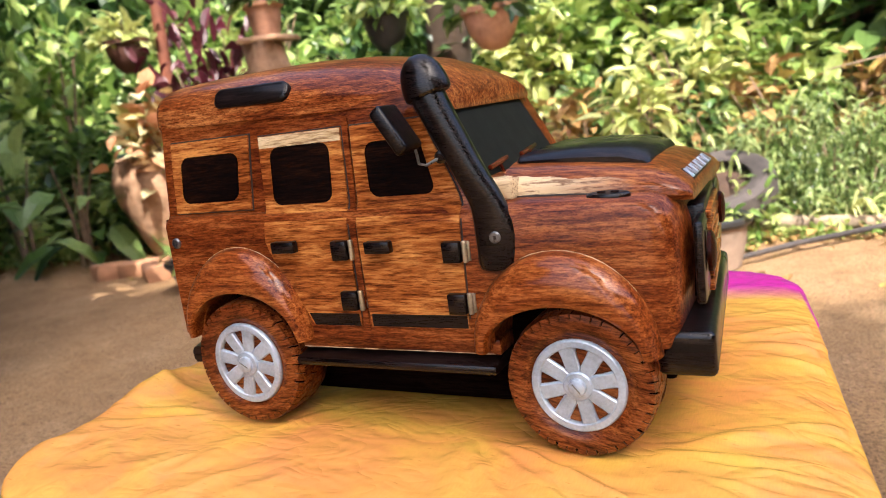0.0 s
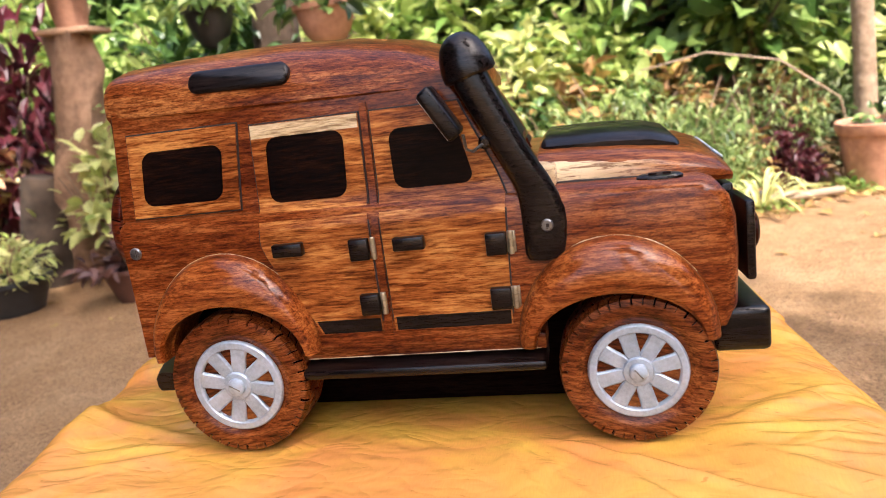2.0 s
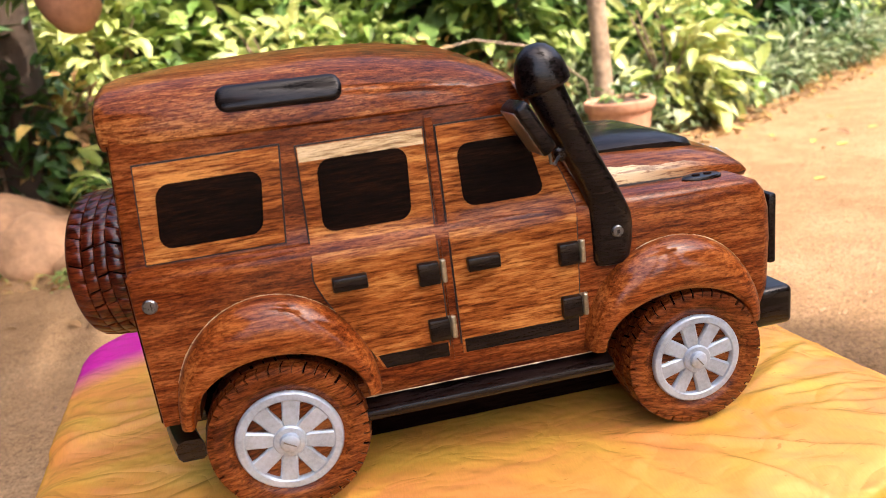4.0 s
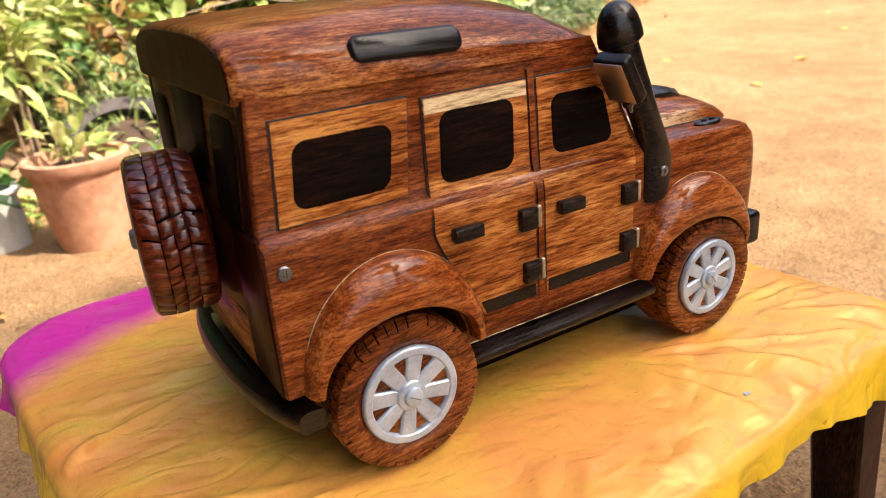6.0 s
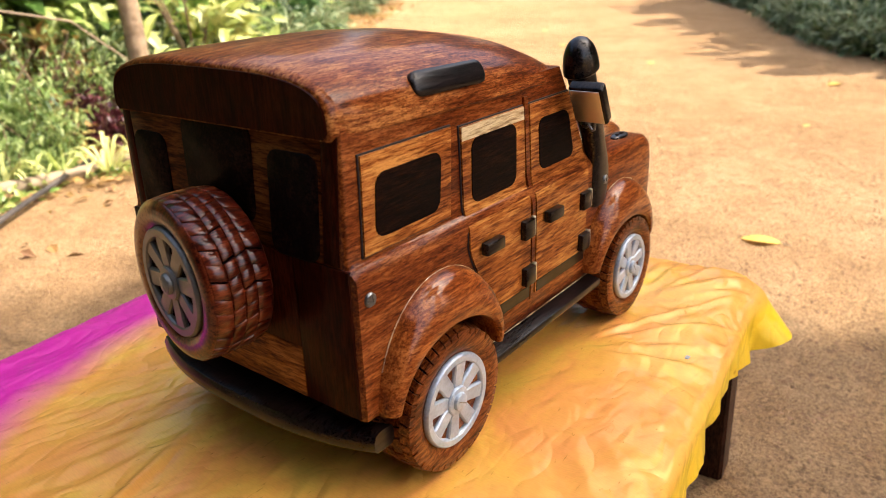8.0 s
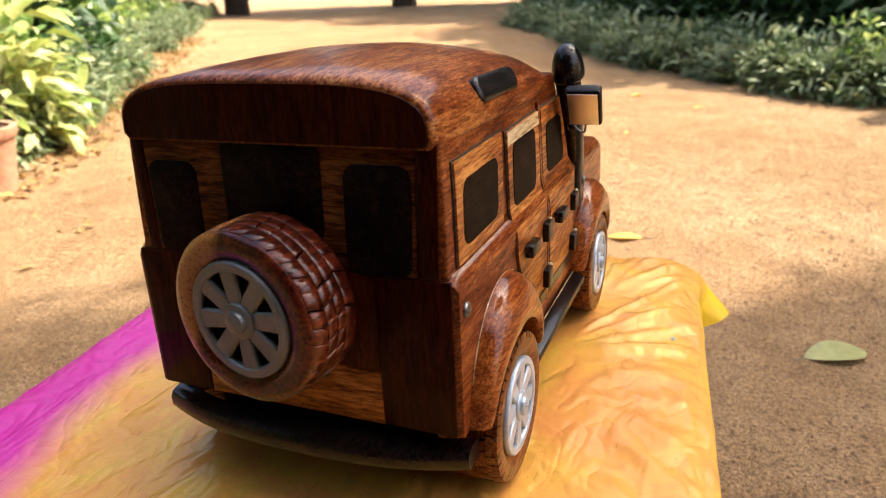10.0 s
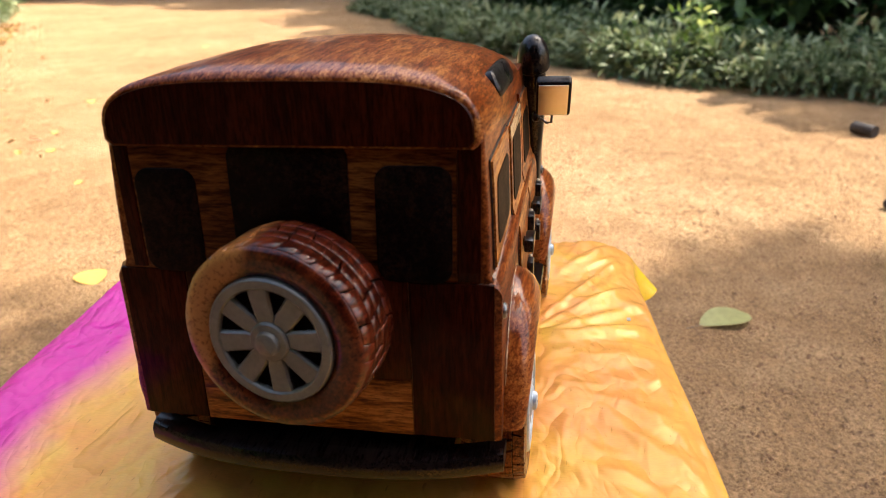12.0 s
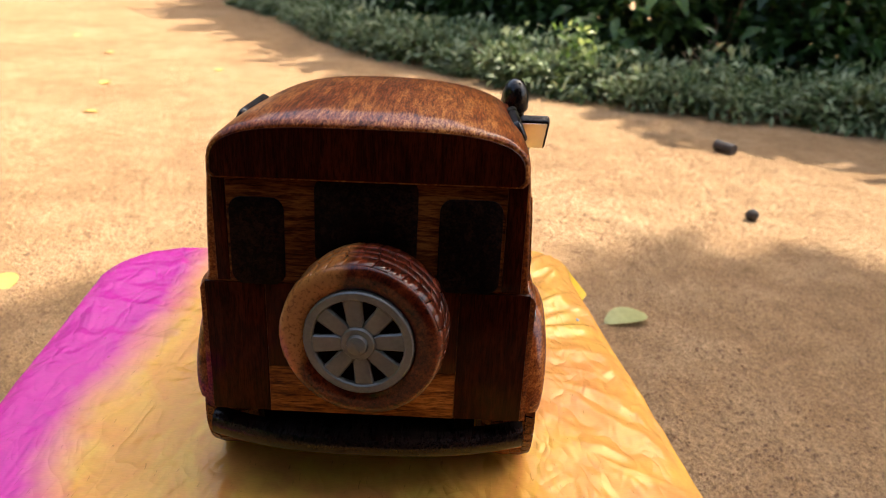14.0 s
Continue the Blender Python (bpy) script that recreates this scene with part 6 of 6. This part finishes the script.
def scatter_litter():
    """Dry leaves over the bed and its edge, grit and pebbles on the path."""
    rng = np.random.default_rng(3)
    n = 9000
    x = rng.uniform(-5, 7.5, n)
    y = np.array([bed_edge(v) for v in x]) + np.abs(rng.normal(size=n)) * 0.8 - 0.22 - np.where(rng.random(n) < 0.06, rng.uniform(0, 0.7, n), 0)
    z = np.array([ground_height(a, b) for a, b in zip(x, y)]) + rng.uniform(0.002, 0.02, n)
    ahead = np.stack([rng.normal(size=n), rng.normal(size=n), rng.normal(size=n) * 0.25], 1)
    up = np.tile([0, 0, 1.0], (n, 1)) + rng.normal(size=(n, 3)) * 0.3
    L = rng.uniform(0.025, 0.07, n)
    v, f = leaf_arrays(np.stack([x, y, z], 1), ahead, up, L, L * 0.5, 0.2)
    tagged(leaves_object("leaf_litter", v, f, L_DRY), "dry brown leaf litter over the bed", "leaf litter", kind="stuff")
    n = 2600
    x, y = rng.uniform(-2.5, 5.0, n), rng.uniform(-2.2, 3.0, n)
    keep = y < np.array([bed_edge(v) for v in x])
    x, y = x[keep], y[keep]
    verts, faces = [], []
    for a, b in zip(x, y):
        r = rng.uniform(0.002, 0.006)
        h = ground_height(a, b)
        k = len(verts)
        w = rng.uniform(0.7, 1.3, 6)
        verts += [(a + r * w[0], b, h), (a, b + r * w[1], h), (a - r * w[2], b, h), (a, b - r * w[3], h), (a, b, h + r * 0.8 * w[4])]
        faces += [(k, k + 1, k + 4), (k + 1, k + 2, k + 4), (k + 2, k + 3, k + 4), (k + 3, k, k + 4)]
    for _ in range(13000):
        a, b = rng.uniform(-0.4, 2.4), rng.uniform(-1.5, 1.0)
        r = rng.uniform(0.0015, 0.0052)
        h = ground_height(a, b) - 0.0004
        k = len(verts)
        w = rng.uniform(0.7, 1.3, 6)
        verts += [(a + r * w[0], b, h), (a, b + r * w[1], h), (a - r * w[2], b, h), (a, b - r * w[3], h), (a, b, h + r * 0.9 * w[4])]
        faces += [(k, k + 1, k + 4), (k + 1, k + 2, k + 4), (k + 2, k + 3, k + 4), (k + 3, k, k + 4)]
    tagged(raw_object("grit", verts, faces, STONE), "small grit and pebbles on the sand", "pebbles", kind="stuff")
    # single fallen leaves on the path
    spots = ((0.748, -0.472, 0.125, -59), (0.790, 0.975, 0.105, 45), (1.30, 0.0, 0.10, 100), (-0.87, 0.74, 0.10, 50), (3.28, 1.83, 0.11, 0), (2.6, 1.6, 0.08, 80), (3.6, 0.3, 0.10, 150), (3.9, 1.4, 0.1, 30), (4.4, 2.3, 0.1, 70), (1.9, 1.9, 0.07, 20), (2.6, 0.2, 0.05, 0), (2.9, 2.4, 0.09, 40), (3.3, -0.05, 0.08, 130), (2.2, 2.1, 0.06, 10), (5.2, 2.9, 0.11, 15), (1.5, 1.5, 0.05, 5))
    for k, (a, b, size, turn) in enumerate(spots):
        bm = bmesh.new()
        rows = []
        for j in range(9):
            u = j / 8
            w = size * (0.31 if k == 0 else 0.36 if k == 1 else 0.25) * math.sin(math.pi * min(1, u ** (1.25 if k == 0 else 1.0))) ** (0.6 if k == 0 else 0.75)
            zz = 0.05 * size * math.sin(3.1 * u) + 0.003
            rows.append([(u * size, -w, zz + 0.08 * w), (u * size, -w * 0.5, zz + 0.02 * w), (u * size, 0, zz), (u * size, w * 0.5, zz + 0.02 * w), (u * size, w, zz + 0.07 * w)])
        loft(rows, False, False, bm=bm)
        t = thing("fallen_leaf", "dry orange leaf lying on the soil" if k == 3 else "broad pale olive leaf lying on the sand" if k == 0 else "fallen yellowing leaf lying on the sand", "leaf", (a - 0.5 * size * math.cos(radians(turn)), b - 0.5 * size * math.sin(radians(turn)), ground_height(a, b)), turn, "fallen leaves")
        part("blade", bm, L_ORANGE if k == 3 else L_OLIVE if k == 0 else L_FALLEN, t)
        part("stalk", tube([(-0.22 * size, 0.02 * size, 0.002), (0, 0, 0.003), (0.5 * size, 0, 0.06 * size)], 0.0012, 6), STICK, t)


scatter_litter()
bm = tube([(2.36, -1.28, 0.022), (2.44, -1.23, 0.024)], [0.023, 0.023], 14)
tagged(mesh_object("pipe_piece", bm, RUBBER), "short piece of dark pipe lying on the path", "pipe")
bm = bmesh.new()
bmesh.ops.create_icosphere(bm, subdivisions=2, radius=0.021)
for v in bm.verts:
    v.co *= 1 + 0.3 * noise.noise(v.co * 40)
ob = mesh_object("pebble", bm, RUBBER)
ob.matrix_basis = pose(1.513, -1.047, 0.012)
tagged(ob, "single dark pebble on the sand", "pebble")


# ---- the tree whose crown shades the table, more shade crowns, and trees that close the garden ----
def shade_tree(name, at, crown, radius, n, leaf, seed, label, squash=0.55):
    rng = np.random.default_rng(seed)
    t = thing(name, label, "tree", at)
    c = Vector(crown) - Vector(at)
    bm = tube([(0, 0, -0.1), (c.x * 0.15, c.y * 0.15, c.z * 0.35), (c.x * 0.45, c.y * 0.45, c.z * 0.72), (c.x * 0.9, c.y * 0.9, c.z * 0.95)], [0.16, 0.13, 0.10, 0.05], 12)
    part("trunk", bm, DARKBARK, t)
    limbs = bmesh.new()
    for k in range(9):
        a = 0.7 * k
        e = c + Vector((math.cos(a) * radius[0] * 0.7, math.sin(a) * radius[1] * 0.7, rng.uniform(-0.2, 0.4)))
        tube([c * 0.72 * 0.98, c * 0.85 + (e - c) * 0.4, e], [0.05, 0.035, 0.012], 6, bm=limbs)
    part("limbs", limbs, DARKBARK, t)
    p = rng.normal(size=(n, 3))
    p /= np.linalg.norm(p, axis=1, keepdims=True)
    p *= rng.uniform(0, 1, (n, 1)) ** 0.42
    wob = 1 + 0.22 * np.sin(np.arctan2(p[:, 1], p[:, 0]) * 3 + seed) + 0.12 * np.sin(np.arctan2(p[:, 1], p[:, 0]) * 7)
    p[:, 0] *= radius[0] * wob
    p[:, 1] *= radius[1] * wob
    p[:, 2] *= radius[0] * squash
    p += np.array(c)
    ahead = rng.normal(size=(n, 3))
    ahead[:, 2] *= 0.3
    up = np.tile([0, 0, 1.0], (n, 1)) + rng.normal(size=(n, 3)) * 0.4
    L = leaf * rng.uniform(0.7, 1.3, n)
    v, f = leaf_arrays(p, ahead, up, L, L * 0.5, 0.25)
    leaves_object("crown", v, f, L_DARK, t)["kind"] = "stuff"
    return t


def toward_sun(x, y, z):
    """The place at height z whose shadow falls on the ground at (x, y)."""
    k = z / SUN_DIR.z
    return (x + SUN_DIR.x * k, y + SUN_DIR.y * k, z)


shrub("leafy_plant", "yellow-green broad-leaved plant before a tree stump", "plant", (-1.66, 1.80, 0), (0.20, 0.17, 0.42), 230, (0.085, 0.6), L_YELLOW, low=0.18, seed=91)
# crowns stay out of view, each placed by the shadow it has to cast
shade_tree("shade_tree", (3.4, -6.9, 0), toward_sun(-0.62, -0.95, 9.5), (2.05, 1.75), 11000, 0.20, 4, "leafy tree standing beside the path and shading the table")
shade_tree("shade_tree", (5.2, -4.6, 0), toward_sun(3.50, -2.55, 4.2), (1.65, 1.4), 6500, 0.18, 9, "smaller leafy tree shading the hedge", 0.5)
shade_tree("shade_tree", (8.6, -2.6, 0), toward_sun(6.1, 1.0, 4.2), (1.2, 0.8), 2200, 0.18, 17, "leafy tree shading the far path", 0.5)
shade_tree("shade_tree", (2.6, -5.6, 0), toward_sun(-1.55, 0.85, 9.0), (0.85, 0.72), 4400, 0.20, 23, "leafy tree with a small crown beside the path", 0.5)
shade_tree("shade_tree", (2.0, -5.6, 0), toward_sun(-1.40, 2.1, 6.3), (0.75, 0.62), 1400, 0.20, 31, "tall slender tree shading the stump and its pots", 0.5)
shade_tree("shade_tree", (0.9, -6.4, 0), toward_sun(-2.45, 0.35, 9.0), (1.6, 0.80), 6500, 0.20, 13, "leafy tree shading the ground beside the table", 0.5)


def close_garden():
    """Tall dark trees behind the bed, and unseen ones added behind the viewer to block light, outside the path."""
    first = shade_tree("garden_tree", (-2.7, -0.6, 0), (-2.7, -0.6, 2.2), (0.95, 0.95), 3200, 0.28, 21, "tall dark leafy border tree added to block low light", 2.0)
    first["group"] = "border trees"
    for k, (x, y, s) in enumerate(((-2.6, 0.35, 0.9), (-2.6, -1.7, 1.0), (-2.4, -2.9, 1.1), (-3.6, 0.4, 1.2), (-3.7, -1.2, 1.3), (-3.4, -2.6, 1.3),
                                   (-6.0, 4.6, 1.2), (-4.6, 5.6, 1.2), (-3.3, 5.9, 1.3), (-2.0, 6.0, 1.2), (-0.7, 6.0, 1.3), (0.6, 6.4, 1.2), (1.9, 6.9, 1.3), (-6.8, 3.0, 1.2), (-5.8, 1.8, 1.1), (-5.2, 0.4, 1.2),
                                   (3.4, 8.0, 1.2), (5.2, 9.4, 1.3), (7.5, 11.2, 1.3), (10, 12, 1.5), (13, 10, 1.7), (15, 7, 1.8), (15, 4, 1.8), (13, 1.5, 1.7), (10.5, -0.5, 1.5), (8.5, -1.5, 1.4), (6.8, -2.4, 1.3), (5.8, -3.6, 1.2), (5.2, -0.9, 0.55), (4.7, -2.1, 0.55), (4.4, -4.6, 1.2))):
        copy_thing(first, pose(x, y, 0, 0, 0, 47 * k)).scale = (s, s, s)


close_garden()


def build_light_blocker():
    """An unseen plain dark wall, added behind the viewer to keep light off the tail."""
    wall = box(-1.72, -1.60, -5.0, 0.30, -0.05, 1.2, 0.01)
    ob = mesh_object("light_blocking_wall", wall, W_TABLE)
    tagged(ob, "unseen dark wall added to keep light off the car's rear", "wall", kind="structure")


build_light_blocker()
